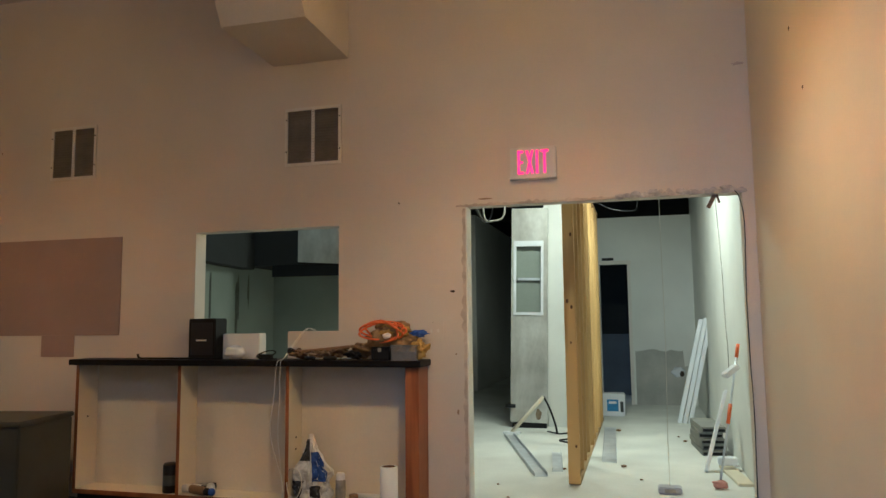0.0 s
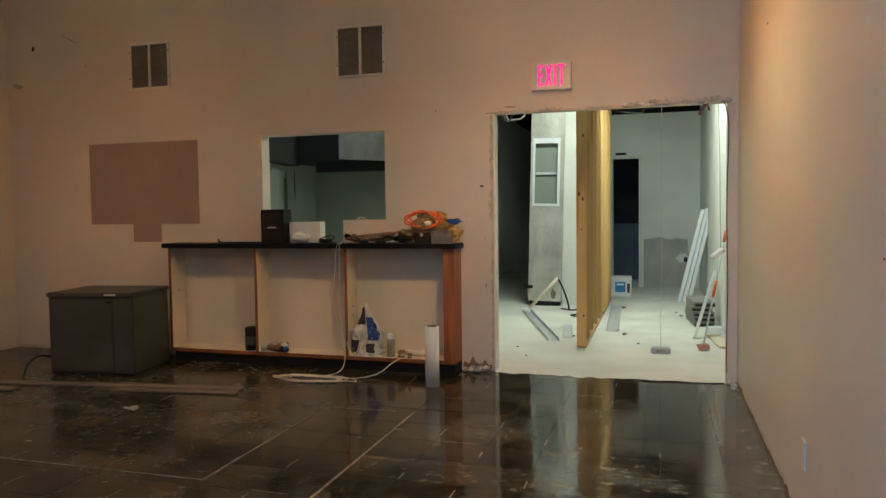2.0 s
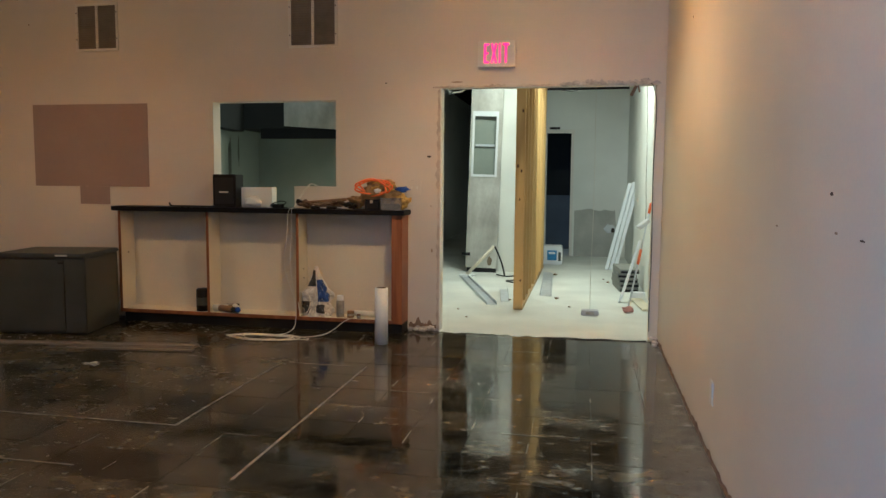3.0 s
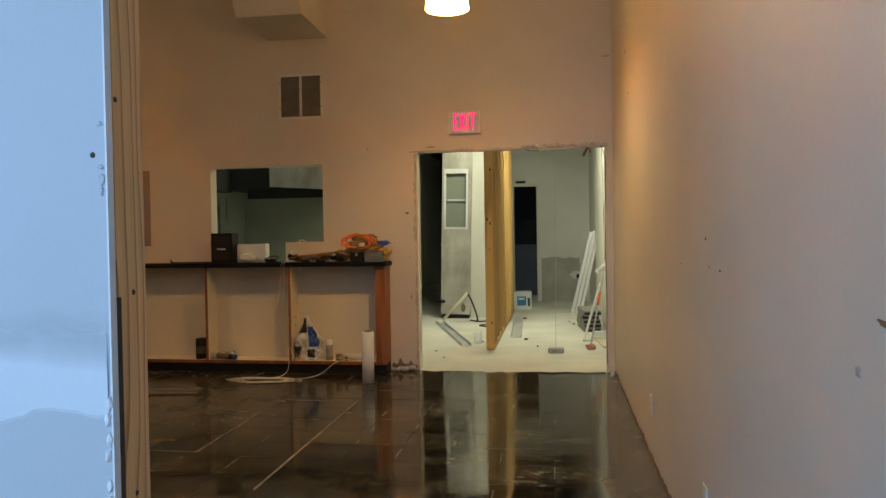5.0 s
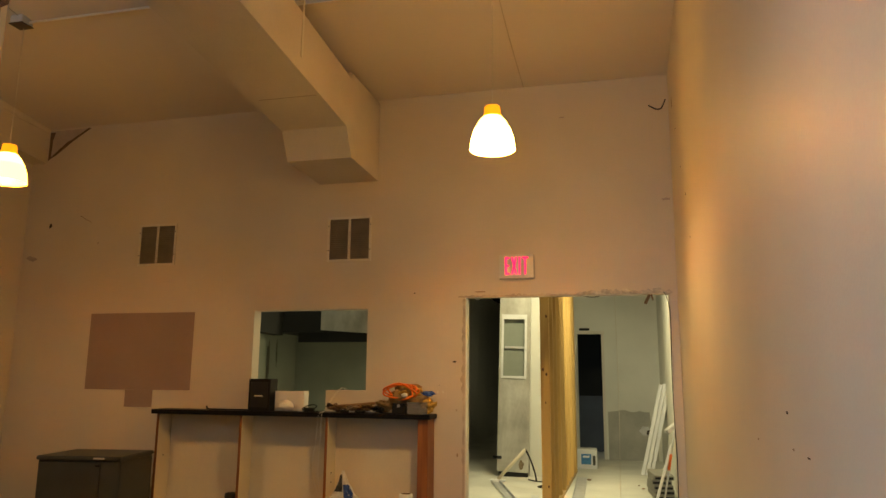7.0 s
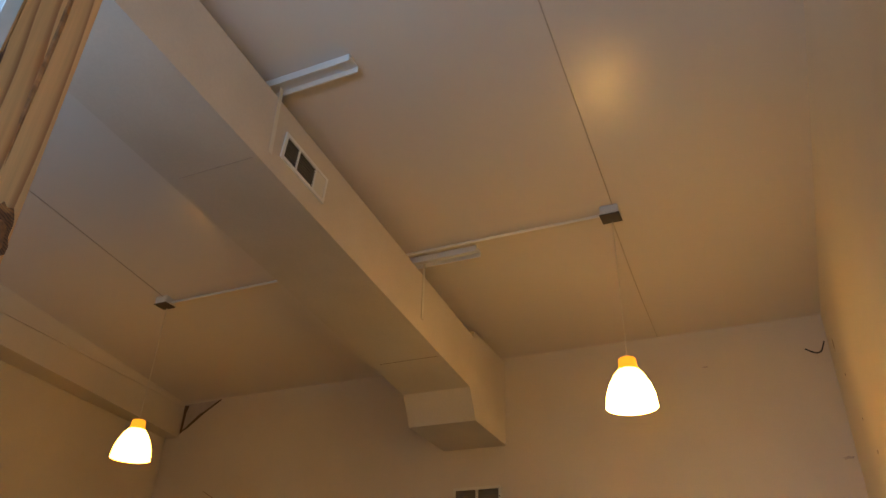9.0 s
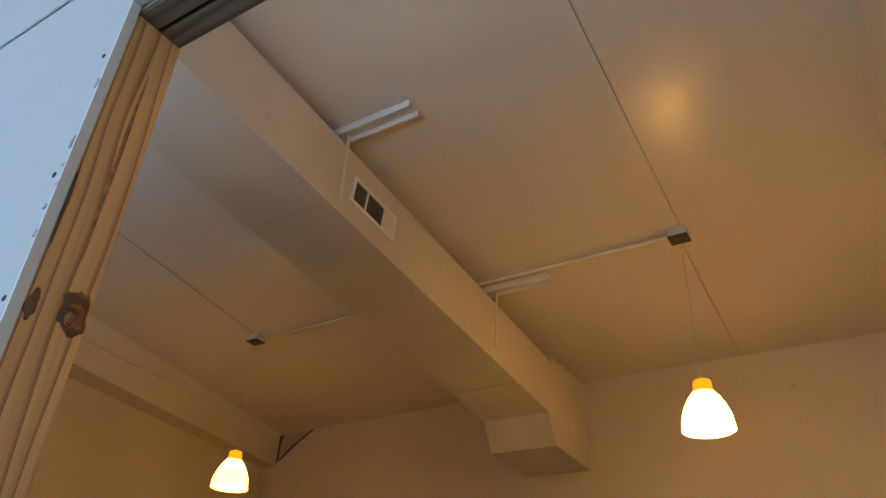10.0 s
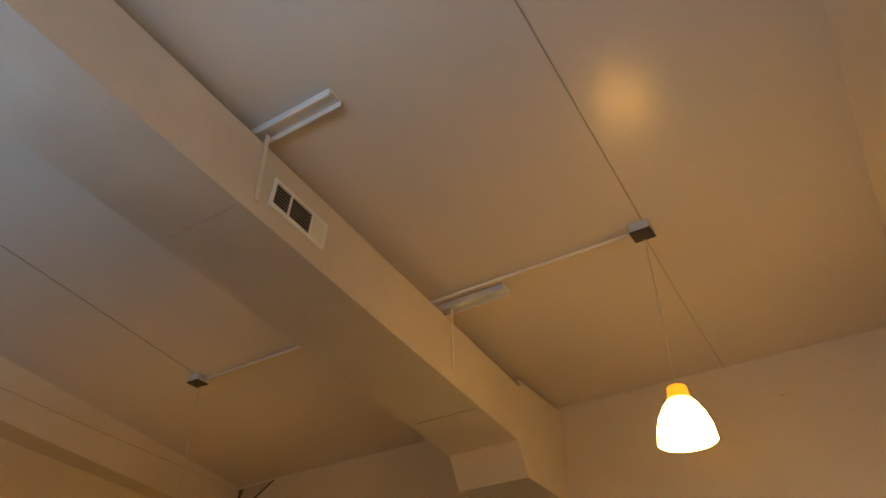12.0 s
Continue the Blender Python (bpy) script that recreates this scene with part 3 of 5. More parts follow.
for x in (-3.655, -2.79, -1.948):
    part("divider", boxes((x, x + 0.022, CY0 + 0.004, CY1 - 0.0125, 0.1155, 1.0045)), CREAM, cn)
    part("divider_edge", boxes((x - 0.001, x + 0.023, CY0 - 0.001, CY0 + 0.0035, 0.1135, 1.0045)), CHERRY, cn, "cherry edge strip")
part("end_panel", boxes((-1.10, -1.008, CY0 + 0.0005, CY1, 0.083, 1.0045), bevel=0.003), CHERRY, cn, "cherry veneer end panel")
HOLE = BLACK
for x, z in ((-3.63, 0.62), (-1.92, 0.44), (-1.92, 0.52)):
    part("shelf_pin", turned(lathe([(0.0, 0.004), (0.006, 0.003), (0.007, 0.0)], 8), pose(x + 0.0, CY0 + 0.1, z, 0, 90, 0)), HOLE, cn)

# ---- grey cabinet beside the counter ----
gb = thing("metal_cabinet", (-4.275, 4.17, 0), "dull grey metal cabinet on the floor beside the counter", "cabinet", turn=10.0)
part("body", boxes((0, 0.735, 0.008, 0.585, 0.0, 0.635), bevel=0.006), GREYBOX, gb)
part("lid", boxes((-0.012, 0.745, -0.012, 0.595, 0.637, 0.672), bevel=0.008), GREYBOX, gb)
cdoor = part("door", boxes((0.02, 0.56, -0.002, 0.0075, 0.03, 0.62), bevel=0.002), GREYBOX, gb)
part("corner_strip", boxes((0.57, 0.732, -0.003, 0.0075, 0.01, 0.63), bevel=0.002), GREYBOX, gb)
part("tape_scrap", boxes((0.50, 0.60, -0.0135, -0.0122, 0.648, 0.662)), OFFWHITE, gb, "pale torn tape scrap")
part("latch", boxes((0.52, 0.56, -0.012, -0.0025, 0.585, 0.602), bevel=0.003), BLACK, cdoor, "small black latch")

# ---- stud wall in the back room ----
sw = thing("stud_wall", (-0.205, 6.30, 0), "new pine stud wall standing in the back room", "stud wall")
part("bottom_plate", boxes((0.0, 0.092, 0.03, 3.82, 0.0, 0.038), bevel=0.002), STUDY, sw)
part("top_plate", boxes((0.0, 0.092, 0.0, 3.82, 2.66, 2.70), bevel=0.002), STUDY, sw)
for k in range(10):
    y = 0.0 + 0.42 * k
    dx = random.Random(70 + k).uniform(-0.009, 0.009) if k else 0.0
    part("stud", boxes((dx, 0.092 + dx, y, y + 0.04, 0.0385 if k else 0.012, 2.6595), bevel=0.004), STUD, sw)

KNOTDARK = mat("stud_knot", (0.16, 0.07, 0.025), 0.7, var=0.4, scale=60, bump=0.1)
rnd = random.Random(5)
for k in range(14):
    i = 0 if k < 8 else rnd.randrange(1, 5)
    z = rnd.uniform(0.25, 2.1)
    r = rnd.uniform(0.007, 0.015)
    kn = lathe([(0.0, 0.0014), (r * 0.6, 0.001), (r, 0.0)], 10)
    if k < 5:
        turned(kn, pose(rnd.uniform(0.02, 0.07), 0.0, z, 90, 0, 0) @ Matrix.Diagonal((0.8, 1.3, 1, 1)))
    else:
        turned(kn, pose(0.092, 0.42 * i + 0.02, z, 0, 90, 0) @ Matrix.Diagonal((1.3, 0.7, 1, 1)))
    part("knot", kn, KNOTDARK, sw)

# ---- steel panel with a cut-out leaning at the stub wall ----
sp = thing("steel_door_leaf", (-1.16, 9.28, 0.0), "tall worn steel door leaf with a framed cut-out", "door")
sp.matrix_world = pose(-1.19, 9.28, 0.0, 0, 1.5, 0)
W = 0.45
part("side_strip", boxes((0, 0.035, 0, 0.05, 0.07, 2.7)), STEEL, sp)
part("side_strip", boxes((W - 0.06, W, 0, 0.05, 0.07, 2.7)), STEEL, sp)
part("lower_sheet", boxes((0.0352, W - 0.0602, 0, 0.05, 0.07, 1.38)), STEEL, sp)
part("upper_sheet", boxes((0.0352, W - 0.0602, 0, 0.05, 2.28, 2.7)), STEEL, sp)
part("frame", boxes((0.03, 0.062, -0.012, -0.001, 1.37, 2.29), (W - 0.082, W - 0.05, -0.012, -0.001, 1.37, 2.29), (0.062, W - 0.082, -0.012, -0.001, 1.37, 1.405), (0.062, W - 0.082, -0.012, -0.001, 2.22, 2.29)), MUD, sp, "plaster-smeared white frame")
part("bar", boxes((0.075, W - 0.095, 0.02, 0.04, 1.80, 1.83)), GALV, sp)
part("plate", boxes((0.05, W - 0.07, 0.051, 0.056, 1.2, 2.4)), KITCHEN, sp)
part("foot", boxes((0.02, W - 0.01, 0.0, 0.06, 0.0, 0.0695)), BLACK, sp)
RUST = mat("rusty_stain", (0.30, 0.24, 0.16), 0.8, var=0.3, scale=14, fine=70, bump=0.2, second=(0.15, 0.10, 0.06))
rnd = random.Random(8)
for x0, x1, z0, z1, sd_, mm in ((0.30, 0.39, 0.09, 0.25, 2, RUST), (0.05, 0.33, 1.02, 1.20, 6, MUD), (0.18, 0.40, 0.62, 0.86, 7, MUD)):
    n = 18
    bm = bmesh.new()
    ring = []
    for k in range(n):
        a = 2 * math.pi * k / n
        q = 1 + 0.35 * noise.noise(Vector((math.cos(a) * 1.5, math.sin(a) * 1.5, sd_)))
        ring.append(bm.verts.new(((x0 + x1) / 2 + (x1 - x0) / 2 * q * math.cos(a) * 0.78, -0.0012, (z0 + z1) / 2 + (z1 - z0) / 2 * q * math.sin(a) * 0.78)))
    bm.faces.new(ring)
    part("stain", bm, mm if mm is RUST else STEEL, sp, "brown rust stain" if mm is RUST else "")

# ---- floor tiles, in running bond ----
TX, TY, GAP = 0.61, 0.305, 0.0012
floor_ob = bpy.data.objects["floor"]


def tile_bm(x0, x1, y0, y1):
    return boxes((x0, x1, y0, y1, -0.008, 0.0), bevel=0.0012)


rest = bmesh.new()
me_full = mesh_of("tile", tile_bm(-TX / 2 + GAP, TX / 2 - GAP, -TY / 2 + GAP, TY / 2 - GAP), TILE)
row = 0
y = YF - 0.002 - TY / 2
while y > YB - 0.1 - TY / 2:
    x = -0.98 - TX * 8 + (TX / 2 if row % 2 else 0.0)
    while x - TX / 2 < XR:
        x0, x1 = max(x - TX / 2 + GAP, XL), min(x + TX / 2 - GAP, XR)
        if x1 - x0 > 0.02:
            if y > 0.2 and x1 - x0 > TX - 3 * GAP:
                t = new("tile", me_full)
                t.location = (x, y, random.uniform(-0.0012, -0.0004))
                t.rotation_euler = (random.uniform(-0.003, 0.003), random.uniform(-0.0022, 0.0022), 0)
                t.parent = floor_ob
            else:
                box(rest, x0, x1, y - TY / 2 + GAP, y + TY / 2 - GAP, -0.008, -0.0004)
        x += TX
    y -= TY
    row += 1
tagged(part("tile_rest", rest, TILE, floor_ob), kind="stuff")
rnd = random.Random(11)
dash = []
y, row = YF - 0.002 - TY, 0
while y > 0.2:
    x = -0.98 - TX * 7.5 + (0.0 if row % 2 else TX / 2)
    while x < XR - 0.05:
        x += TX
        if x < XR - 0.05 and rnd.random() < 0.6:
            a = rnd.uniform(0.0, 0.12)
            dash.append((x - rnd.uniform(0.002, 0.0045), x + 0.002, y + a, y + a + rnd.uniform(0.08, 0.18), 0.0004, 0.0012))
        if x < XR - 0.5 and rnd.random() < 0.16:
            b0 = rnd.uniform(0.0, 0.3)
            dash.append((x + b0, x + b0 + rnd.uniform(0.1, 0.28), y - 0.002, y + 0.002, 0.0004, 0.0012))
    y -= TY
    row += 1
DUSTGROUT = mat("dusty_grout", (0.22, 0.205, 0.17), 0.7, var=0.5, scale=25, fine=80, bump=0.2)
whole("grout_dash", boxes(*dash), DUSTGROUT, "pale worn dashes of grout between dark tiles", "grout", "stuff")
whole("grout_line", boxes((-1.606, -1.594, 2.43, 3.75, 0.0004, 0.0016), (-0.986, -0.972, 1.85, 3.80, 0.0004, 0.0016), (-3.6, -1.594, 2.424, 2.436, 0.0004, 0.0016), (-2.9, -1.75, 1.845, 1.855, 0.0004, 0.0016), (-1.55, -1.1, 3.795, 3.803, 0.0004, 0.0016)), LIGHTGROUT, "pale grout lines left on the dark floor", "grout", "stuff")

# ---- torn edges and marks on the walls ----


def blob(profile_r, flat, seed, rough=0.25, crease=0.0):
    """An uneven rounded lump, scaled by flat."""
    bm = bmesh.new()
    bmesh.ops.create_icosphere(bm, subdivisions=4 if crease else 3, radius=1.0)
    for v in bm.verts:
        k = 1 + rough * noise.noise(v.co * 1.6 + Vector((seed, 0, 0))) + rough * 0.4 * noise.noise(v.co * 4 + Vector((0, seed, 0)))
        if crease:
            k -= crease * (abs(noise.noise(v.co * 2.3 + Vector((seed, seed, 0)))) + 0.6 * abs(noise.noise(v.co * 5.5 + Vector((0, seed, 3)))))
        v.co = Vector((v.co.x * flat[0], v.co.y * flat[1], v.co.z * flat[2])) * k * profile_r
    for f in bm.faces:
        f.smooth = True
    return bm


def settle(bm):
    """Sit a lump on its lowest point."""
    low = min(v.co.z for v in bm.verts)
    bmesh.ops.translate(bm, vec=(0, 0, -low), verts=bm.verts)
    return bm


def ragged(x0, x1, z, up, down, seed, step=0.012, y0=YF - 0.004, y1=YF - 0.0004):
    """A torn strip of drywall paper along an edge."""
    rnd = random.Random(seed)
    n = int((x1 - x0) / step)
    top = [(x0 + (x1 - x0) * k / n, z + up * (0.25 + 0.75 * abs(noise.noise(Vector((k * 0.23, seed, 0))))) + rnd.uniform(0, 0.004)) for k in range(n + 1)]
    bot = [(x0 + (x1 - x0) * k / n, z - down * abs(noise.noise(Vector((k * 0.31, seed + 5, 0))))) for k in range(n + 1)]
    bm = bmesh.new()
    for y in (y0, y1):
        t = [bm.verts.new((px, y, pz)) for px, pz in top]
        b = [bm.verts.new((px, y, pz)) for px, pz in bot]
        for k in range(n):
            bm.faces.new((t[k], t[k + 1], b[k + 1], b[k]))
    return bm


RAWBASE = mat("torn_brown_paper", (0.30, 0.20, 0.14), 0.85, var=0.4, scale=15, fine=80, bump=0.4)
SCAR = mat("scraped_paint", (0.58, 0.50, 0.42), 0.8, var=0.25, scale=12, fine=70, bump=0.3)
whole("torn_lintel", ragged(0.30, 1.03, 2.075, 0.075, 0.012, 3), PLASTER, "torn grey plaster edge over the doorway", "torn plaster", "structure")
whole("torn_lintel_paper", ragged(-0.80, 0.30, 2.072, 0.035, 0.006, 9), SCAR, "scraped paint edge over the doorway", "torn paper", "structure")
for k in range(9):
    x = 0.30 + 0.72 * (k + random.uniform(-0.2, 0.2)) / 8.2
    bm = blob(0.03, (1.1, 0.35, 0.55), k * 3.1, rough=0.5)
    bmesh.ops.translate(bm, vec=(x, YF - 0.004, 2.085 + random.uniform(-0.004, 0.02)), verts=bm.verts)
    whole("plaster_chip", bm, PLASTER, "ragged broken plaster lump on the lintel", "plaster chip", "", "plaster chips over the doorway")
bm = ragged(0, 2.06, 0, 0.055, 0.006, 21, 0.02)
turned(bm, Matrix.Translation((-0.736, 0, 0)) @ Matrix(((0, 0, -1, 0), (0, 1, 0, 0), (1, 0, 0, 0), (0, 0, 0, 1))))
whole("scraped_jamb", bm, SCAR, "scraped paint band beside the doorway", "scraped paint", "structure")
whole("torn_base", ragged(-1.0, -0.74, 0.0, 0.19, 0.0, 38, 0.012, YF - 0.003, YF - 0.0003), RAWBASE, "brown torn paper at the foot of the wall", "torn paper", "structure")
whole("scraped_base", ragged(-1.0, -0.74, 0.0, 0.07, 0.0, 33), PLASTER, "broken plaster at the foot of the wall", "broken plaster", "structure")
for k, (x, y, r) in enumerate(((-0.92, 5.07, 0.022), (-0.86, 5.05, 0.03), (-0.80, 5.08, 0.028), (1.055, 5.07, 0.03), (1.06, 4.98, 0.02), (-0.97, 5.05, 0.014), (1.05, 4.90, 0.016))):
    bm = settle(blob(r, (1.2, 0.9, 0.8), 40 + k, rough=0.6))
    bmesh.ops.translate(bm, vec=(x, y, 0.0), verts=bm.verts)
    whole("rubble", bm, PLASTER, "small lump of broken plaster on the floor", "rubble", "", "rubble by the doorway")
SILL = mat("white_trim_edge", (0.78, 0.77, 0.72), 0.6, var=0.06, bump=0.05)
whole("opening_lining", boxes((-0.7349, -0.727, YF + 0.004, YF + WALL + 0.001, 0.0, 2.07)), SILL, "pale corner bead lining the rough doorway", "corner bead", "structure")
# uneven edge where the tiles stop at the back room's screed
bm = bmesh.new()
n = 60
va = [bm.verts.new((-0.73 + 1.75 * k / n, YF + 0.004, 0.0022)) for k in range(n + 1)]
vb = [bm.verts.new((-0.73 + 1.75 * k / n, YF - 0.015 - 0.085 * abs(noise.noise(Vector((k * 0.19, 7.7, 0)))) - 0.02 * random.random(), 0.0012)) for k in range(n + 1)]
for k in range(n):
    bm.faces.new((vb[k], vb[k + 1], va[k + 1], va[k]))
whole("screed_edge", bm, CONCRETE, "feathered edge of pale screed over dark tiles", "screed", "structure")

EAST = Matrix(((0, 1, 0, XR - YF), (1, 0, 0, 0), (0, 0, 1, 0), (0, 0, 0, 1)))
bm = ragged(-3.9, 5.1, 0.0, 0.07, 0.0, 71, 0.03)
turned(bm, EAST)
whole("scraped_base_east", bm, RAWBASE, "scraped strip where the baseboard was pulled off", "scraped paint", "structure")
whole("scraped_base_north", ragged(-5.6, -4.45, 0.0, 0.08, 0.0, 75, 0.03), SCAR, "scraped strip where the baseboard was pulled off", "scraped paint", "structure")


def dust(name, col, strength, scale, thresh, x0=None, x1=None):
    """A thin film of plaster dust with gaps, thicker towards x1."""
    m = bpy.data.materials.new(name)
    m.use_nodes = True
    n, l = m.node_tree.nodes, m.node_tree.links
    b = n["Principled BSDF"]
    b.inputs["Base Color"].default_value, b.inputs["Roughness"].default_value = (*col, 1), 0.9
    tc, t1, t2 = n.new("ShaderNodeTexCoord"), n.new("ShaderNodeTexNoise"), n.new("ShaderNodeTexNoise")
    t1.inputs["Scale"].default_value, t1.inputs["Detail"].default_value = scale, 8
    t2.inputs["Scale"].default_value, t2.inputs["Detail"].default_value = scale * 7, 6
    for t in (t1, t2):
        l.new(tc.outputs["Object"], t.inputs["Vector"])
    r1, r2, mu = n.new("ShaderNodeMapRange"), n.new("ShaderNodeMapRange"), n.new("ShaderNodeMath")
    r1.inputs[1].default_value, r1.inputs[2].default_value, r1.inputs[4].default_value = thresh, thresh + 0.25, strength
    r2.inputs[1].default_value, r2.inputs[2].default_value, r2.inputs[3].default_value = 0.35, 0.65, 0.25
    mu.operation = "MULTIPLY"
    l.new(t1.outputs[0], r1.inputs[0]), l.new(t2.outputs[0], r2.inputs[0])
    l.new(r1.outputs[0], mu.inputs[0]), l.new(r2.outputs[0], mu.inputs[1])
    out = mu.outputs[0]
    if x0 is not None:
        sx, rx, m2 = n.new("ShaderNodeSeparateXYZ"), n.new("ShaderNodeMapRange"), n.new("ShaderNodeMath")
        l.new(tc.outputs["Object"], sx.inputs[0]), l.new(sx.outputs[0], rx.inputs[0])
        rx.inputs[1].default_value, rx.inputs[2].default_value = x0, x1
        m2.operation = "MULTIPLY"
        l.new(out, m2.inputs[0]), l.new(rx.outputs[0], m2.inputs[1])
        out = m2.outputs[0]
    l.new(out, b.inputs["Alpha"])
    return m


def film(name, spans, m, label):
    bm = bmesh.new()
    for x0, x1, y0, y1, z in spans:
        bm.faces.new([bm.verts.new(v) for v in ((x0, y0, z), (x1, y0, z), (x1, y1, z), (x0, y1, z))])
    return whole(name, bm, m, label, "dust", "stuff")


film("dust_film", [(XL + 0.02, XR - 0.005, 0.0, YF - 0.12, 0.0022)], dust("tile_dust", (0.30, 0.275, 0.22), 0.10, 1.3, 0.46), "patchy plaster dust on the dark tiles")
film("dust_drift", [(0.45, XR - 0.005, 0.0, YF - 0.02, 0.0028)], dust("drift_dust", (0.36, 0.34, 0.32), 0.5, 2.2, 0.26, 0.62, 1.0), "grey dust drifted along the wall foot")
SPOT = mat("nail_holes", (0.05, 0.035, 0.025), 0.8, var=0.2, bump=0)
SMEAR = mat("brown_smear", (0.36, 0.26, 0.17), 0.7, var=0.3, scale=30, bump=0.1)
GRIME = mat("brown_grime", (0.20, 0.11, 0.055), 0.7, var=0.4, scale=40, bump=0.1)
FAINT = mat("faint_scuff", (0.50, 0.43, 0.39), 0.6, var=0.15, scale=20, bump=0.05)


def wall_mark(wall, a, z, w, h, m, seed, tilt=0.0):
    bm = blob(1.0, (w / 2, 0.0016, h / 2), seed, rough=0.6)
    turned(bm, pose(0, 0, 0, 0, tilt, 0))
    if wall == "n":
        bmesh.ops.translate(bm, vec=(a, YF - 0.0002, z), verts=bm.verts)
    else:
        turned(bm, pose(XR - 0.0002, a, z, 0, 0, 90))
    return whole("wall_mark", bm, m, "small dark mark on the painted wall", "wall mark", "", "marks on the walls")


for k, (wl, a, z, w, h, m, tl) in enumerate((
        ("e", 1.05, 1.264, 0.022, 0.009, SPOT, 0), ("e", 1.0, 1.168, 0.024, 0.006, SMEAR, 0), ("e", -0.362, 1.137, 0.070, 0.010, GRIME, -7), ("e", -0.395, 1.092, 0.022, 0.007, GRIME, -8), ("e", 0.83, 1.162, 0.028, 0.005, SPOT, 0), ("e", 1.56, 1.155, 0.02, 0.006, SMEAR, 0),
        ("e", -0.38, 1.03, 0.012, 0.02, FAINT, 0), ("e", -0.25, 1.04, 0.03, 0.02, FAINT, 0), ("e", 3.7, 2.28, 0.02, 0.016, SPOT, 0), ("e", 4.2, 2.9, 0.018, 0.018, SPOT, 0), ("e", 4.5, 3.3, 0.03, 0.018, SPOT, 0),
        ("e", 4.75, 3.62, 0.05, 0.09, SMEAR, 0), ("e", 3.9, 2.62, 0.02, 0.02, SPOT, 0),
        ("n", 1.03, 2.89, 0.07, 0.02, FAINT, 0), ("n", -1.21, 2.12, 0.012, 0.012, SPOT, 0), ("n", 0.16, 3.70, 0.05, 0.012, FAINT, 0), ("n", -5.30, 2.93, 0.03, 0.05, SPOT, 20), ("n", -5.5, 2.58, 0.12, 0.05, FAINT, 15),
        ("n", -4.68, 2.72, 0.012, 0.02, SMEAR, 0), ("n", -4.85, 2.98, 0.16, 0.008, SMEAR, 28), ("n", -0.83, 1.50, 0.03, 0.015, SPOT, 0), ("n", -0.80, 0.70, 0.014, 0.03, SMEAR, 0), ("n", -0.81, 1.08, 0.012, 0.012, SMEAR, 0),
        ("n", -0.97, 1.29, 0.01, 0.01, SPOT, 0), ("n", -4.05, 1.1, 0.02, 0.012, FAINT, 0), ("n", -0.60, 2.12, 0.1, 0.012, SMEAR, 0))):
    wall_mark(wl, a, z, w, h, m, 60 + k, tl)

# torn hole in the far upper corner, and stub wires in the other
bm = prism([(-5.42, 3.675), (-5.33, 3.715), (-5.12, 3.868), (-4.90, 4.00), (-4.93, 4.008), (-5.14, 3.885), (-5.19, 3.865), (-5.22, 3.842), (-5.33, 3.750), (-5.41, 3.69)], 1, YF - 0.0060, YF - 0.0042)
tri = prism([(-5.425, 3.68), (-5.34, 3.735), (-5.14, 3.875), (-4.93, 4.005), (-5.425, 3.998)], 1, YF - 0.0022, YF - 0.0006)
whole("bare_corner", tri, mat("bare_mauve_board", (0.50, 0.44, 0.42), 0.8, var=0.15, scale=6, bump=0.15), "bare board where the paint broke away", "bare patch", "structure")
GASH = mat("dark_gash", (0.17, 0.115, 0.08), 0.85, var=0.4, scale=20, bump=0.3)
whole("corner_crack", prism([(-5.425, 3.66), (-5.395, 3.69), (-5.385, 3.90), (-5.36, 3.985), (-5.425, 3.985)], 1, YF - 0.0040, YF - 0.0024), GASH, "dark open crack at the soffit corner", "crack", "structure")
whole("torn_hole", bm, GASH, "dark torn gash in the plaster near the ceiling", "hole")
BLKWIRE = mat("black_wire", (0.02, 0.02, 0.02), 0.5, bump=0)
whole("wire_stub", tube(spline([(0.92, YF - 0.008, 3.745), (0.975, YF - 0.03, 3.70), (1.01, YF - 0.03, 3.695), (1.035, YF - 0.012, 3.72), (1.065, YF - 0.006, 3.79)], 6), 0.006, 6), BLKWIRE, "frayed black wire stub in the wall corner", "wire")

# wall plates
for y in (2.56, 1.08):
    o = thing("wall_outlet", (XR, y, 0.315), "white electrical outlet plate low on the wall", "outlet", "outlets on the long wall")
    plate = part("plate", boxes((-0.007, -0.0005, -0.036, 0.036, -0.058, 0.058), bevel=0.002), OFFWHITE, o)
    for z in (-0.028, 0.028):
        part("socket", boxes((-0.009, -0.0072, -0.016, 0.016, z - 0.014, z + 0.014), bevel=0.001), OFFWHITE, plate)
swp = thing("switch_plate", (-0.955, YF, 1.235), "beige double switch plate above the counter", "switch")
part("plate", boxes((-0.058, 0.058, -0.006, -0.0005, -0.058, 0.058), bevel=0.002), PAINT, swp)
for x in (-0.024, 0.024):
    part("toggle", boxes((x - 0.006, x + 0.006, -0.014, -0.0062, -0.012, 0.012), bevel=0.002), OFFWHITE, swp)

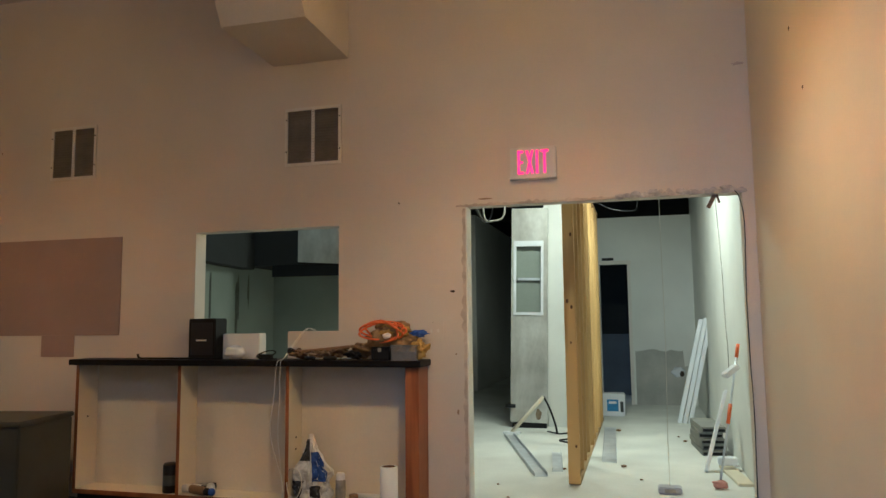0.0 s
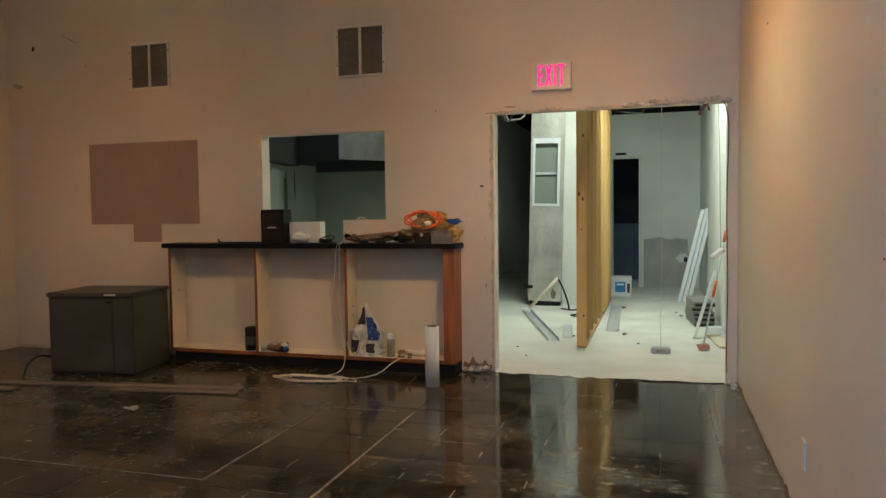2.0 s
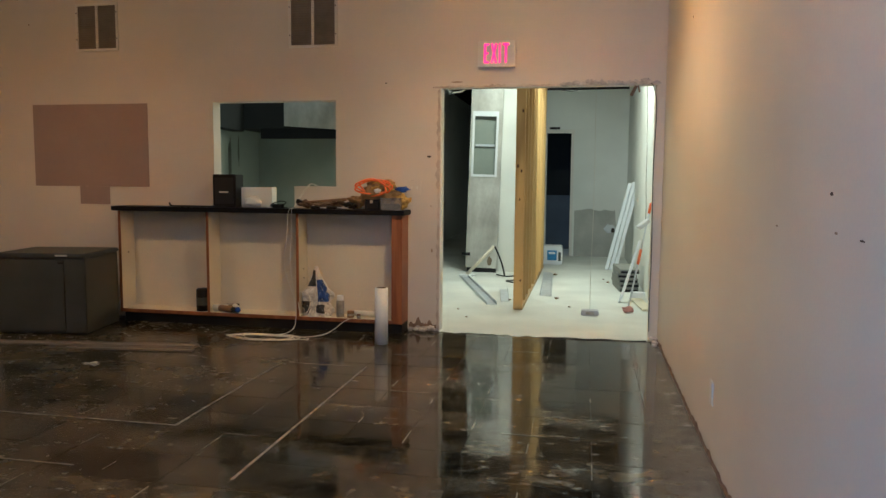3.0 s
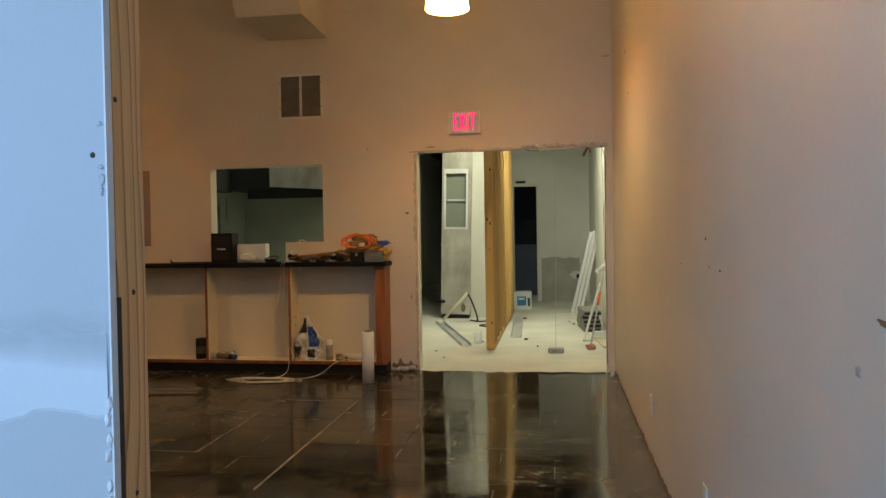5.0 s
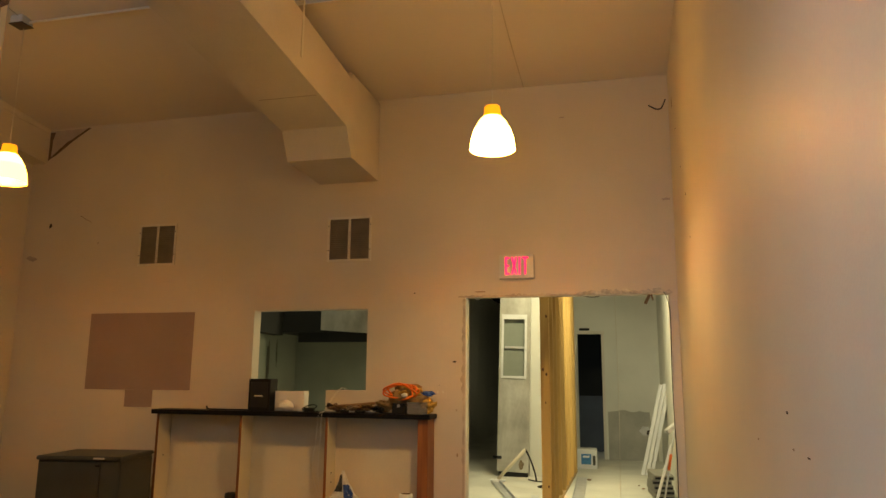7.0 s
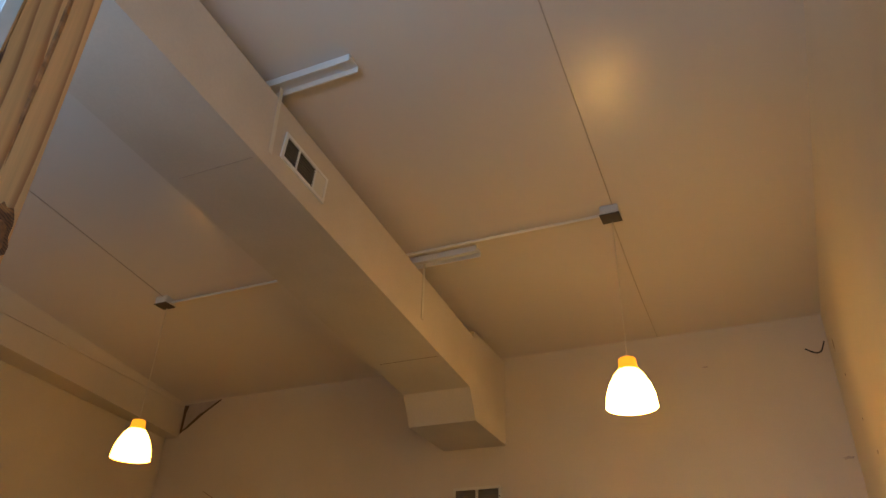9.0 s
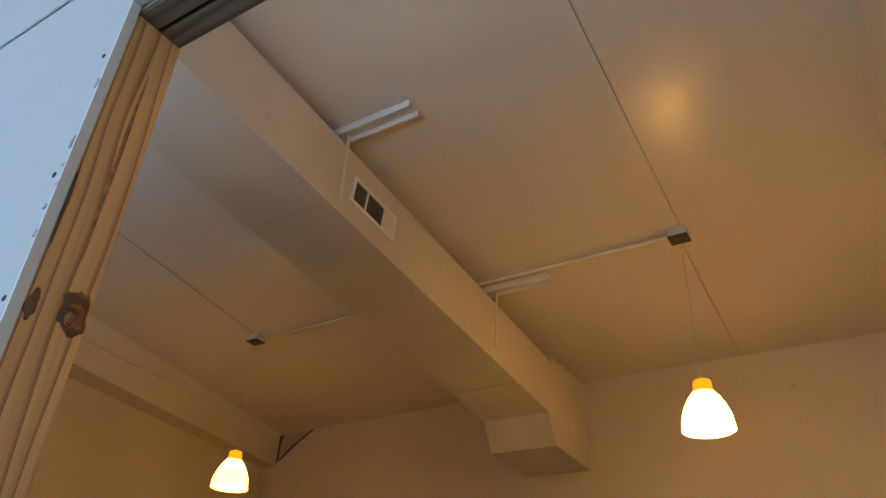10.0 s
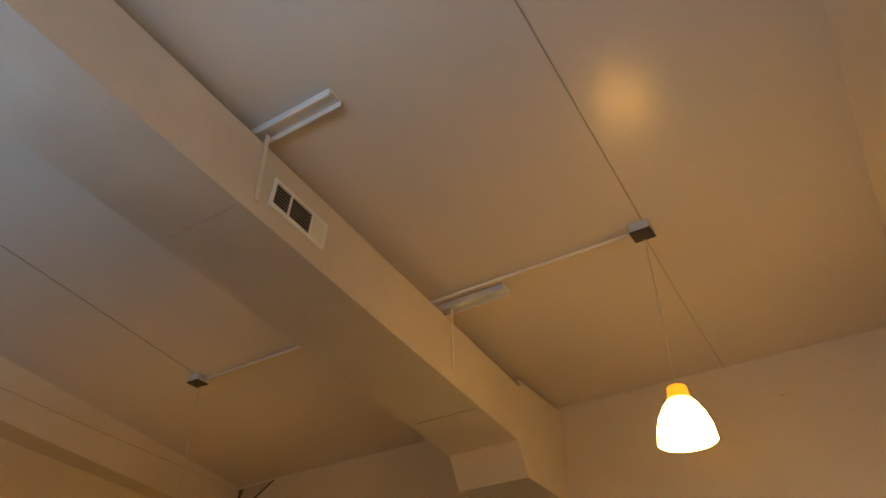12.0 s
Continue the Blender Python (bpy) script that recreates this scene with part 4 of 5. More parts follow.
# knot, nails and crumbled edge on the partition
KNOT = wood("knot_wood", (0.16, 0.07, 0.03), (0.05, 0.02, 0.01), 0.6, 0, 60)
RINGWOOD = mat("knot_ring_wood", (0.34, 0.15, 0.055), 0.6, var=0.5, scale=70, fine=160, bump=0.2)
for nm, dx, dy, dz, ry, rz, sd_, mm, lb in (("knot_ring", 0.0007, 0.0, 0.0, 0.0205, 0.032, 6.1, KNOT, "dark bark ring round the knot"), ("knot", 0.0012, 0.002, -0.006, 0.0150, 0.022, 2.4, RINGWOOD, "reddish brown knot in the pine"), ("knot_ridge", 0.0016, -0.003, 0.004, 0.012, 0.0035, 9.3, KNOT, "dark ridge in the knot"), ("knot_heart", 0.0017, -0.001, -0.014, 0.005, 0.008, 4.7, KNOT, "dark heart of the knot")):
    kb = blob(1.0, (dx, ry, rz), sd_, rough=0.5)
    bmesh.ops.translate(kb, vec=(0.038, 0.066 + dy, 1.872 + dz), verts=kb.verts)
    part(nm, kb, mm, stud, lb)
for nm, y, z, ry, rz, sd_, col, lb in (("pitch_streak", 0.050, 2.13, 0.0035, 0.17, 8.8, (0.46, 0.22, 0.09), "resin streak along the grain"), ("bark_stain", 0.010, 1.862, 0.008, 0.022, 5.2, (0.16, 0.085, 0.045), "dark bark stain at the edge"), ("bark_stain", 0.003, 2.02, 0.0025, 0.06, 7.2, (0.15, 0.08, 0.05), "dark bark stain at the edge")):
    kb = blob(1.0, (0.0009, ry, rz), sd_, rough=0.5)
    bmesh.ops.translate(kb, vec=(0.038, y, z), verts=kb.verts)
    part(nm, kb, mat(nm, col, 0.55, var=0.4, scale=60, bump=0.1), stud, lb)
for z, y in ((1.205, 0.049), (0.862, 0.045), (1.525, 0.01), (0.6, 0.03)):
    part("nail_head", turned(lathe([(0.0, 0.0015), (0.004, 0.0012), (0.005, 0.0)], 10), pose(0.038, y, z, 0, 90, 0)), SPOT, stud)
for k, (x, z) in enumerate(((-0.172, 1.432), (-0.166, 1.861), (-0.17, 2.06), (-0.168, 0.7), (-0.70, 2.52), (-0.66, 2.50), (-0.171, 2.3))):
    bm = lathe([(0.0, 0.0015), (0.004, 0.001), (0.005, 0.0)], 10)
    turned(bm, pose(x, PART_Y, z, 90, 0, 0))
    whole("drywall_screw", bm, SPOT, "dark screw head in the drywall", "screw", "", "screws in the drywall")
# grey strip paints the narrow shadow line along the drywall joint
whole("joint_shade_line", ragged(-1.9, JX - 0.16, 2.572, 0.014, 0.006, 51, 0.012, PART_Y - 0.0025, PART_Y - 0.0005), mat("joint_shade_grey", (0.36, 0.38, 0.41), 0.8, var=0.25, scale=9, fine=90, bump=0.1), "grey strip painted as the shadow line of a drywall joint", "joint", "structure")
bm = bmesh.new()
n = 90
cols = []
for k in range(n + 1):
    x = -1.9 + (JX - 0.006 + 1.9) * k / n
    top = 1.170 + 0.008 * noise.noise(Vector((k * 0.11, 3.0, 0)))
    low = 1.005 + 0.03 * noise.noise(Vector((k * 0.17, 8.0, 0))) + 0.012 * noise.noise(Vector((k * 0.9, 1.0, 0)))
    cols.append([bm.verts.new((x, y, z)) for y, z in ((PART_Y - 0.0003, top + 0.02), (PART_Y - 0.0030, top), (PART_Y - 0.0034, (top + low) / 2), (PART_Y - 0.0026, low + 0.006), (PART_Y - 0.0003, low))])
for a, b in zip(cols, cols[1:]):
    for k in range(4):
        bm.faces.new((a[k], a[k + 1], b[k + 1], b[k]))
FEATHER = mat("feathered_compound", (0.62, 0.65, 0.68), 0.7, var=0.05, scale=5, fine=80, bump=0.1)
fn, fl_ = FEATHER.node_tree.nodes, FEATHER.node_tree.links
ftc, fsp, fnz, fad, fmr = fn.new("ShaderNodeTexCoord"), fn.new("ShaderNodeSeparateXYZ"), fn.new("ShaderNodeTexNoise"), fn.new("ShaderNodeMath"), fn.new("ShaderNodeMapRange")
fnz.inputs["Scale"].default_value = 6.0
fl_.new(ftc.outputs["Object"], fsp.inputs[0]), fl_.new(ftc.outputs["Object"], fnz.inputs["Vector"])
fad.operation, fad.inputs[2].default_value = "MULTIPLY_ADD", 0.0
fad.inputs[1].default_value = 0.05
fl_.new(fnz.outputs[0], fad.inputs[0]), fl_.new(fsp.outputs[2], fad.inputs[2]), fl_.new(fad.outputs[0], fmr.inputs[0])
fmr.inputs[1].default_value, fmr.inputs[2].default_value = 1.205, 1.11
fl_.new(fmr.outputs[0], fn["Principled BSDF"].inputs["Alpha"])
whole("compound_patch", bm, FEATHER, "smooth white band of joint compound on drywall", "joint compound", "structure")
whole("cut_edge", boxes((JX - 0.0018, JX + 0.0012, PART_Y - 0.001, PART_Y + 0.0155, 0.0, 2.418)), MUD, "white plaster core along the drywall's cut edge", "drywall edge", "structure")
rnd = random.Random(41)
for k in range(16):
    z = rnd.uniform(1.35, 2.4)
    bm = blob(1.0, (rnd.uniform(0.002, 0.006), 0.002, rnd.uniform(0.003, 0.009)), 200 + k, rough=0.7)
    bmesh.ops.translate(bm, vec=(JX - 0.003 - rnd.uniform(0, 0.008), PART_Y - 0.001, z), verts=bm.verts)
    whole("torn_paper", bm, DRYWALL, "curled shred of grey drywall paper", "torn paper", "", "torn drywall edge")
for k in range(13):
    z = 0.62 + 0.035 * k + random.uniform(-0.01, 0.01)
    bm = blob(0.008, (0.6, 0.6, 1.4), 80 + k, rough=0.6)
    bmesh.ops.translate(bm, vec=(JX - 0.006 + random.uniform(-0.004, 0.004), PART_Y - 0.001, z), verts=bm.verts)
    whole("torn_paper", bm, MUD, "torn paper crumb along the cut drywall edge", "torn paper", "", "torn drywall edge")
part("bark_strip", boxes((0.0385, 0.0392, 0.0, 0.012, 0.2, 1.2)), mat("stained_wood", (0.06, 0.045, 0.035), 0.8, var=0.3, scale=30, bump=0.2), stud, "dark stained edge")

# duct seams
for y in (1.42, 3.72):
    zb = 3.465 + 0.1 * (4.28 - y)
    part("seam", boxes((DX0 + 0.08, DX1 - 0.03, y - 0.002, y + 0.002, zb - 0.0025, zb - 0.0005)), FAINT if y < 2 else SMEAR, duct, "thin dark sheet seam")

# ---- things on the counter ----
CT = 1.0475
bb = thing("black_box", (-2.735, 4.93, CT), "black boxed device with a small pale label", "box")
part("body", boxes((0, 0.218, 0, 0.15, 0, 0.288), bevel=0.006), BLACK, bb)
part("front_frame", boxes((0.02, 0.198, -0.004, -0.0005, 0.03, 0.26), bevel=0.001), mat("dark_gloss", (0.012, 0.012, 0.014), 0.4, bump=0), bb)
part("label_bar", boxes((0.065, 0.15, -0.0055, -0.0042, 0.128, 0.140)), OFFWHITE, bb, "faint pale label strip")
FOAM = mat("white_foam", (0.78, 0.78, 0.76), 0.8, var=0.05, bump=0.1)
fb = thing("foam_block", (-2.50, 5.0, CT), "white foam packing block on the counter", "foam block")
part("block", boxes((0, 0.245, 0, 0.085, 0, 0.178), bevel=0.004), FOAM, fb)
part("end_block", boxes((0.2455, 0.30, -0.02, 0.08, 0, 0.18), bevel=0.004), FOAM, fb)
bm = settle(blob(0.062, (1.25, 0.8, 0.72), 7, rough=0.3))
bmesh.ops.translate(bm, vec=(-2.36, 4.94, CT), verts=bm.verts)
whole("crumpled_cloth", bm, FOAM, "crumpled white cloth lump on the counter", "cloth")
ch = thing("charger", (-2.14, 4.97, CT), "small black charger with a coiled lead", "charger")
part("body", boxes((-0.05, 0.045, -0.03, 0.03, 0, 0.035), bevel=0.008), BLACK, ch)
part("lead", tube(spline([(0.04, 0, 0.02), (0.07, 0.01, 0.05), (0.02, 0.03, 0.06), (-0.04, 0.02, 0.045), (-0.06, -0.02, 0.02), (0.02, -0.05, 0.006), (0.10, -0.03, 0.006)], 6), 0.005, 6), BLACK, ch)
fl = thing("pry_bar", (-3.14, 4.95, CT), "dark flat steel pry bar lying on the counter", "pry bar")
part("bar", boxes((0, 0.40, -0.015, 0.015, 0, 0.012), bevel=0.003), BLACK, fl)
part("hook", tube(spline([(0.0, 0, 0.008), (-0.02, 0, 0.012), (-0.03, 0, 0.035)], 5), 0.008, 6), BLACK, fl)
TAN = mat("tan_canvas", (0.30, 0.19, 0.085), 0.85, var=0.25, scale=9, fine=120, bump=0.5)
YEL = mat("yellow_canvas", (0.50, 0.31, 0.07), 0.8, var=0.2, scale=9, fine=120, bump=0.4)
ORANGE = mat("orange_cable", (0.85, 0.17, 0.03), 0.5, var=0.08, bump=0)
BLUECLOTH = mat("blue_cloth", (0.03, 0.10, 0.42), 0.8, var=0.2, scale=20, bump=0.3)
BROWN = wood("tool_handle", (0.30, 0.17, 0.08), (0.14, 0.07, 0.03), 0.5, 0, 20)
GREYRAG = mat("grey_rag", (0.40, 0.37, 0.33), 0.9, var=0.3, scale=14, bump=0.4)
tb = thing("tool_bag", (-1.235, 5.0, CT), "slumped tan canvas tool bag with yellow flap", "tool bag")
bm = settle(blob(0.17, (1.15, 0.55, 0.75), 12, rough=0.35, crease=0.5))
part("bag", bm, TAN, tb)
bm = blob(0.10, (1.2, 0.8, 0.6), 15, rough=0.4, crease=0.6)
bmesh.ops.translate(bm, vec=(0.02, -0.01, 0.19), verts=bm.verts)
part("flap", bm, YEL, tb)
bm = blob(0.07, (1.0, 0.6, 0.9), 19, rough=0.5, crease=0.5)
bmesh.ops.translate(bm, vec=(0.215, -0.03, 0.07), verts=bm.verts)
part("side_pocket", bm, YEL, tb)
loops = []
for k in range(64):
    a = k / 64 * 2 * math.pi * 3.2
    r = 0.115 + 0.022 * math.sin(k * 0.7)
    loops.append((r * 1.15 * math.cos(a) - 0.02, -0.06 + 0.03 * math.sin(a * 1.3), 0.19 + 0.55 * r * math.sin(a) + 0.006 * math.cos(k)))
oc = thing("orange_cord", (-1.245, 4.99, CT), "bright orange extension cord coiled over the bag", "extension cord")
part("coil", tube(spline(loops, 3), 0.0075, 7), ORANGE, oc)
bm = blob(0.02, (1.5, 0.8, 0.9), 22, rough=0.2)
bmesh.ops.translate(bm, vec=(0.03, -0.11, 0.16), verts=bm.verts)
part("plug", bm, WHITE, oc, "white plug")
bm = blob(0.055, (1.3, 0.6, 0.5), 26, rough=0.6, crease=0.5)
bmesh.ops.translate(bm, vec=(-1.05, 5.04, CT + 0.17), verts=bm.verts)
whole("blue_rag", bm, BLUECLOTH, "crumpled blue cloth on the tool bag", "cloth")
CLEAR = mat("clear_plastic", (0.30, 0.30, 0.32), 0.2, var=0.1, bump=0.02)
CLEAR.node_tree.nodes["Principled BSDF"].inputs["Alpha"].default_value = 0.42
pb = thing("plastic_bin", (-1.19, 4.885, CT), "small translucent plastic bin of screws", "bin")
for sp_ in ((0, 0.17, 0, 0.004, 0, 0.10), (0, 0.17, 0.096, 0.10, 0, 0.10), (0, 0.004, 0.0041, 0.0959, 0, 0.10), (0.166, 0.17, 0.0041, 0.0959, 0, 0.10)):
    part("side", boxes(sp_), CLEAR, pb)
part("base", boxes((0.0042, 0.1658, 0.0042, 0.0958, 0, 0.004)), CLEAR, pb)
part("rim", boxes((-0.006, 0.176, -0.006, 0.0, 0.092, 0.101), (-0.006, 0.176, 0.1, 0.106, 0.092, 0.101), (-0.006, 0.0, 0.0, 0.1, 0.092, 0.101), (0.17, 0.176, 0.0, 0.1, 0.092, 0.101)), CLEAR, pb)
part("contents", boxes((0.006, 0.164, 0.006, 0.094, 0.0042, 0.055), bevel=0.01), mat("loose_screws", (0.10, 0.095, 0.09), 0.5, var=0.6, scale=60, fine=120, bump=0.6), pb)
db = thing("dark_case", (-1.335, 4.90, CT), "small dark tool case in front of the bag", "case")
part("body", boxes((0, 0.125, 0, 0.08, 0, 0.075), bevel=0.008), BLACK, db)
part("lid", boxes((-0.003, 0.128, -0.003, 0.083, 0.0755, 0.088), bevel=0.005), BLACK, db)
part("clip", boxes((0.05, 0.075, -0.008, -0.0032, 0.055, 0.082), bevel=0.002), GREYRAG, db, "grey latch clip")
hm = thing("hammer", (-1.93, 4.95, CT), "wooden handled tool lying on grey rags", "hammer")
part("handle", tube([(0.02, 0, 0.05), (0.18, 0.0, 0.062), (0.42, 0.01, 0.085)], 0.014, 8), BROWN, hm)
part("head", turned(boxes((-0.05, 0.05, -0.018, 0.018, -0.018, 0.018), bevel=0.005), pose(0.02, 0, 0.05, 0, 20, 0)), BLACK, hm)
LEATHER = mat("worn_leather", (0.16, 0.095, 0.05), 0.75, var=0.35, scale=16, fine=90, bump=0.4)
for k, (x, y, r, flat, m, label) in enumerate((
        (-1.875, 4.95, 0.062, (1.25, 0.8, 0.55), LEATHER, "crumpled brown leather glove on the counter"),
        (-1.72, 4.95, 0.085, (1.35, 0.7, 0.42), mat("dusty_canvas", (0.24, 0.17, 0.11), 0.85, var=0.35, scale=12, fine=110, bump=0.4), "crumpled brown work glove on the counter"),
        (-1.585, 4.96, 0.07, (1.3, 0.8, 0.55), LEATHER, "folded brown leather glove on the counter"),
        (-1.47, 4.93, 0.06, (1.2, 0.8, 0.5), BLACK, "dark rag lying beside the tool bag"),
        (-1.42, 4.99, 0.085, (1.1, 0.7, 0.7), TAN, "tan rag slumped against the tool bag"))):
    bm = settle(blob(r, flat, 90 + k, rough=0.5, crease=0.7))
    bmesh.ops.translate(bm, vec=(x, y, CT), verts=bm.verts)
    whole("work_glove", bm, m, label, "glove", "", "gloves and rags on the counter")
for k, (x, y, l, turn) in enumerate(((-1.66, 4.875, 0.20, 8), (-1.80, 4.88, 0.15, -14))):
    sd = thing("screwdriver", (x, y, CT), "dark handled screwdriver lying on the counter", "screwdriver", "", turn)
    part("handle", turned(lathe([(0.0, 0.0), (0.012, 0.002), (0.014, 0.03), (0.011, 0.05), (0.014, 0.075), (0.008, 0.09), (0.0, 0.091)], 12), pose(0, 0, 0.0145, 0, 90, 0)), BLACK, sd)
    part("shank", turned(lathe([(0.003, 0.0912), (0.003, l), (0.0, l + 0.001)], 8), pose(0, 0, 0.0145, 0, 90, 0)), GALV, sd, "bright steel shank")

# white lead draped from the opening over the counter to the floor
LEAD = mat("white_lead", (0.72, 0.68, 0.58), 0.5, bump=0)
for k, off in enumerate((0.0, 0.014)):
    whole("power_cord", tube(spline([(-1.86 + off, 5.15, 1.245), (-1.90 + off, 5.10, 1.255), (-1.95 + off, 5.02, 1.16), (-1.965, 4.90, 1.06), (-1.968 - 2 * off, 4.855, 1.02), (-1.975 - 3 * off, 4.86, 0.80), (-1.99 - 4 * off, 4.872, 0.55), (-1.945, 4.85, 0.25), (-1.93, 4.82, 0.06), (-1.96, 4.70, 0.006), (-2.05 - 6 * off, 4.55, 0.006)], 7), 0.0024, 6), LEAD, "thin white cord draped over the counter edge", "cord")
pts = []
for k in range(110):
    a = k / 110 * 2 * math.pi * 5.4
    pts.append((-2.06 + (0.27 + 0.07 * math.sin(k * 0.37)) * math.cos(a) + 0.05 * math.sin(k * 0.11), 4.50 + (0.09 + 0.025 * math.cos(k * 0.53)) * math.sin(a), 0.006 + 0.0015 * (k % 5)))
pts += [(-1.80, 4.56, 0.008), (-1.60, 4.70, 0.02), (-1.50, 4.86, 0.10), (-1.42, 4.93, 0.125)]
whole("coiled_cord", tube(spline(pts, 3), 0.0036, 6), LEAD, "loosely coiled pale cord on the dark floor", "cord")

# ---- things in the bays ----
SH = 0.1155


def can(x, y, r, h, m, label, cap=None, name="spray_can"):
    c = thing(name, (x, y, SH), label, "can")
    body = part("body", lathe([(0.0, 0.0), (r, 0.0), (r, h * 0.92), (r * 0.86, h * 0.97), (0.0, h * 0.975)], 20), m, c)
    part("band", lathe([(r * 1.01, h * 0.25), (r * 1.01, h * 0.6)], 20), GREYBOX if m is BLACK else GREYRAG, body, "printed label band")
    if cap:
        part("cap", lathe([(r * 0.88, h * 0.97), (r * 0.88, h * 1.2), (r * 0.7, h * 1.26), (0.0, h * 1.27)], 20), cap, body, "plain plastic cap")
    return c


can(-2.87, 4.97, 0.06, 0.205, BLACK, "black tin with a pale label standing in the bay", name="tin")
can(-1.572, 4.96, 0.033, 0.15, GREYRAG, "grey spray can with a white cap", WHITE)
can(-1.475, 4.95, 0.03, 0.06, BROWN, "small brown tin in the bay", name="tin")
can(-1.395, 4.925, 0.018, 0.04, BROWN, "tiny brown jar in the bay", name="jar")
for k, (x, y, a, m) in enumerate(((-2.70, 4.97, 30, OFFWHITE), (-2.66, 5.02, 65, GREYRAG), (-2.55, 4.97, -25, OFFWHITE), (-2.62, 4.93, 10, BROWN))):
    c = thing("spray_can", (x, y, SH + 0.032), "used spray can lying on its side", "can", "cans lying in the bay")
    c.matrix_world = pose(x, y, SH + 0.031, 90, 0, a + 60)
    part("body", lathe([(0.0, -0.08), (0.03, -0.08), (0.03, 0.06), (0.022, 0.072), (0.0, 0.073)], 16), m, c)
    part("cap", lathe([(0.024, 0.0735), (0.024, 0.10), (0.0, 0.102)], 16), BLUECLOTH if k == 2 else BLACK, c)
tubec = thing("caulk_tube", (-1.36, 5.0, SH + 0.03), "white sealant tube lying in the bay", "sealant tube")
part("tube", turned(lathe([(0.0, -0.13), (0.025, -0.13), (0.025, 0.10), (0.0, 0.101)], 16), pose(0, 0, 0, 0, 90, 0)), OFFWHITE, tubec)
part("nozzle", turned(lathe([(0.01, 0.1012), (0.004, 0.17), (0.0, 0.171)], 12), pose(0, 0, 0, 0, 90, 0)), OFFWHITE, tubec)

# crumpled paper bag of powder
BAGW = mat("white_paper_bag", (0.70, 0.69, 0.66), 0.7, var=0.25, scale=9, fine=40, bump=0.3)
BAGBLUE = mat("blue_bag_print", (0.025, 0.085, 0.34), 0.6, var=0.35, scale=25, bump=0.1)
BAGDARK = mat("dark_bag_print", (0.045, 0.045, 0.05), 0.65, var=0.6, scale=45, fine=90, bump=0.1)
pbag = thing("powder_bag", (-1.785, 4.985, SH), "crumpled white and blue paper bag of powder", "bag")


def bag_skin(a0, a1, z0, z1, out, na, nz):
    """A stretch of the slumped bag's skin, by angle and height."""
    bm = bmesh.new()
    rows = []
    for j in range(nz + 1):
        z = z0 + (z1 - z0) * j / nz
        w = 0.128 * (1 + 0.10 * math.sin(z * 5.0)) * (1 - max(0.0, (z - 0.42) / 0.60) ** 1.1)
        d = 0.088 * (1 - 0.70 * z)
        row = []
        for i in range(na + 1):
            a = math.radians(a0 + (a1 - a0) * i / na)
            c = Vector((math.cos(a) * 2.1, math.sin(a) * 2.1, z * 5.5))
            k = 1 + 0.30 * noise.noise(c) - 0.34 * abs(noise.noise(c * 2.1 + Vector((3, 1, 7))))
            row.append(bm.verts.new(((max(w, 0.014) * k + out) * math.cos(a) - 0.012 * z, (max(d, 0.01) * k + out) * math.sin(a), 0.43 * z)))
        rows.append(row)
    for a, b in zip(rows, rows[1:]):
        for i in range(na):
            bm.faces.new((a[i], a[i + 1], b[i + 1], b[i]))
    return bm


bagp = part("bag", bag_skin(0, 360, 0.0, 1.0, 0.0, 64, 44), BAGW, pbag)
part("blue_panel", bag_skin(-78, -22, 0.30, 0.74, 0.0022, 14, 16), BAGBLUE, bagp, "blue printed panel")
part("dark_panel", bag_skin(-165, -112, 0.06, 0.30, 0.0022, 12, 9), BAGDARK, bagp, "dark printed panel")
part("dark_panel", bag_skin(-84, -52, 0.07, 0.24, 0.0022, 8, 7), BAGDARK, bagp, "dark printed panel")
part("dark_panel", bag_skin(-140, -84, 0.60, 0.93, 0.0022, 12, 12), BAGDARK, bagp, "dark printed panel")
whole("loose_wire", tube(spline([(-1.93, 4.91, 0.30), (-1.90, 4.885, 0.33), (-1.84, 4.88, 0.32), (-1.815, 4.88, 0.24), (-1.85, 4.88, 0.15), (-1.91, 4.885, 0.16), (-1.93, 4.89, 0.24)], 6), 0.004, 6), LEAD, "loop of thin white wire by the bag", "wire")

rl = thing("paper_roll", (-1.08, 4.53, 0), "white cardboard roll standing on end", "roll")
rollp = part("roll", lathe([(0.03, 0.0), (0.052, 0.0), (0.053, 0.22), (0.052, 0.448), (0.04, 0.449), (0.04, 0.10), (0.0, 0.10)], 26), WHITE, rl)
part("core", lathe([(0.0395, 0.11), (0.0395, 0.4485)], 26), mat("kraft_card", (0.20, 0.11, 0.06), 0.8, bump=0.1), rollp, "brown cardboard core")

# boards lying on the tiles
GREYWOOD = wood("grey_board", (0.22, 0.19, 0.155), (0.14, 0.12, 0.10), 0.6, 0, 14)


def floor_board(x, y, turn, l, w, h, m=None, label="long grey trim board lying on the tiles"):
    b = thing("trim_board", (x, y, 0.0006), label, "board", "boards on the floor", turn)
    part("board", boxes((0, l, -w / 2, w / 2, 0, h), bevel=0.002), m or GREYWOOD, b)
    part("lip", boxes((0, l, w / 2 - 0.012, w / 2, h + 0.0002, h + 0.006)), m or GREYWOOD, b)


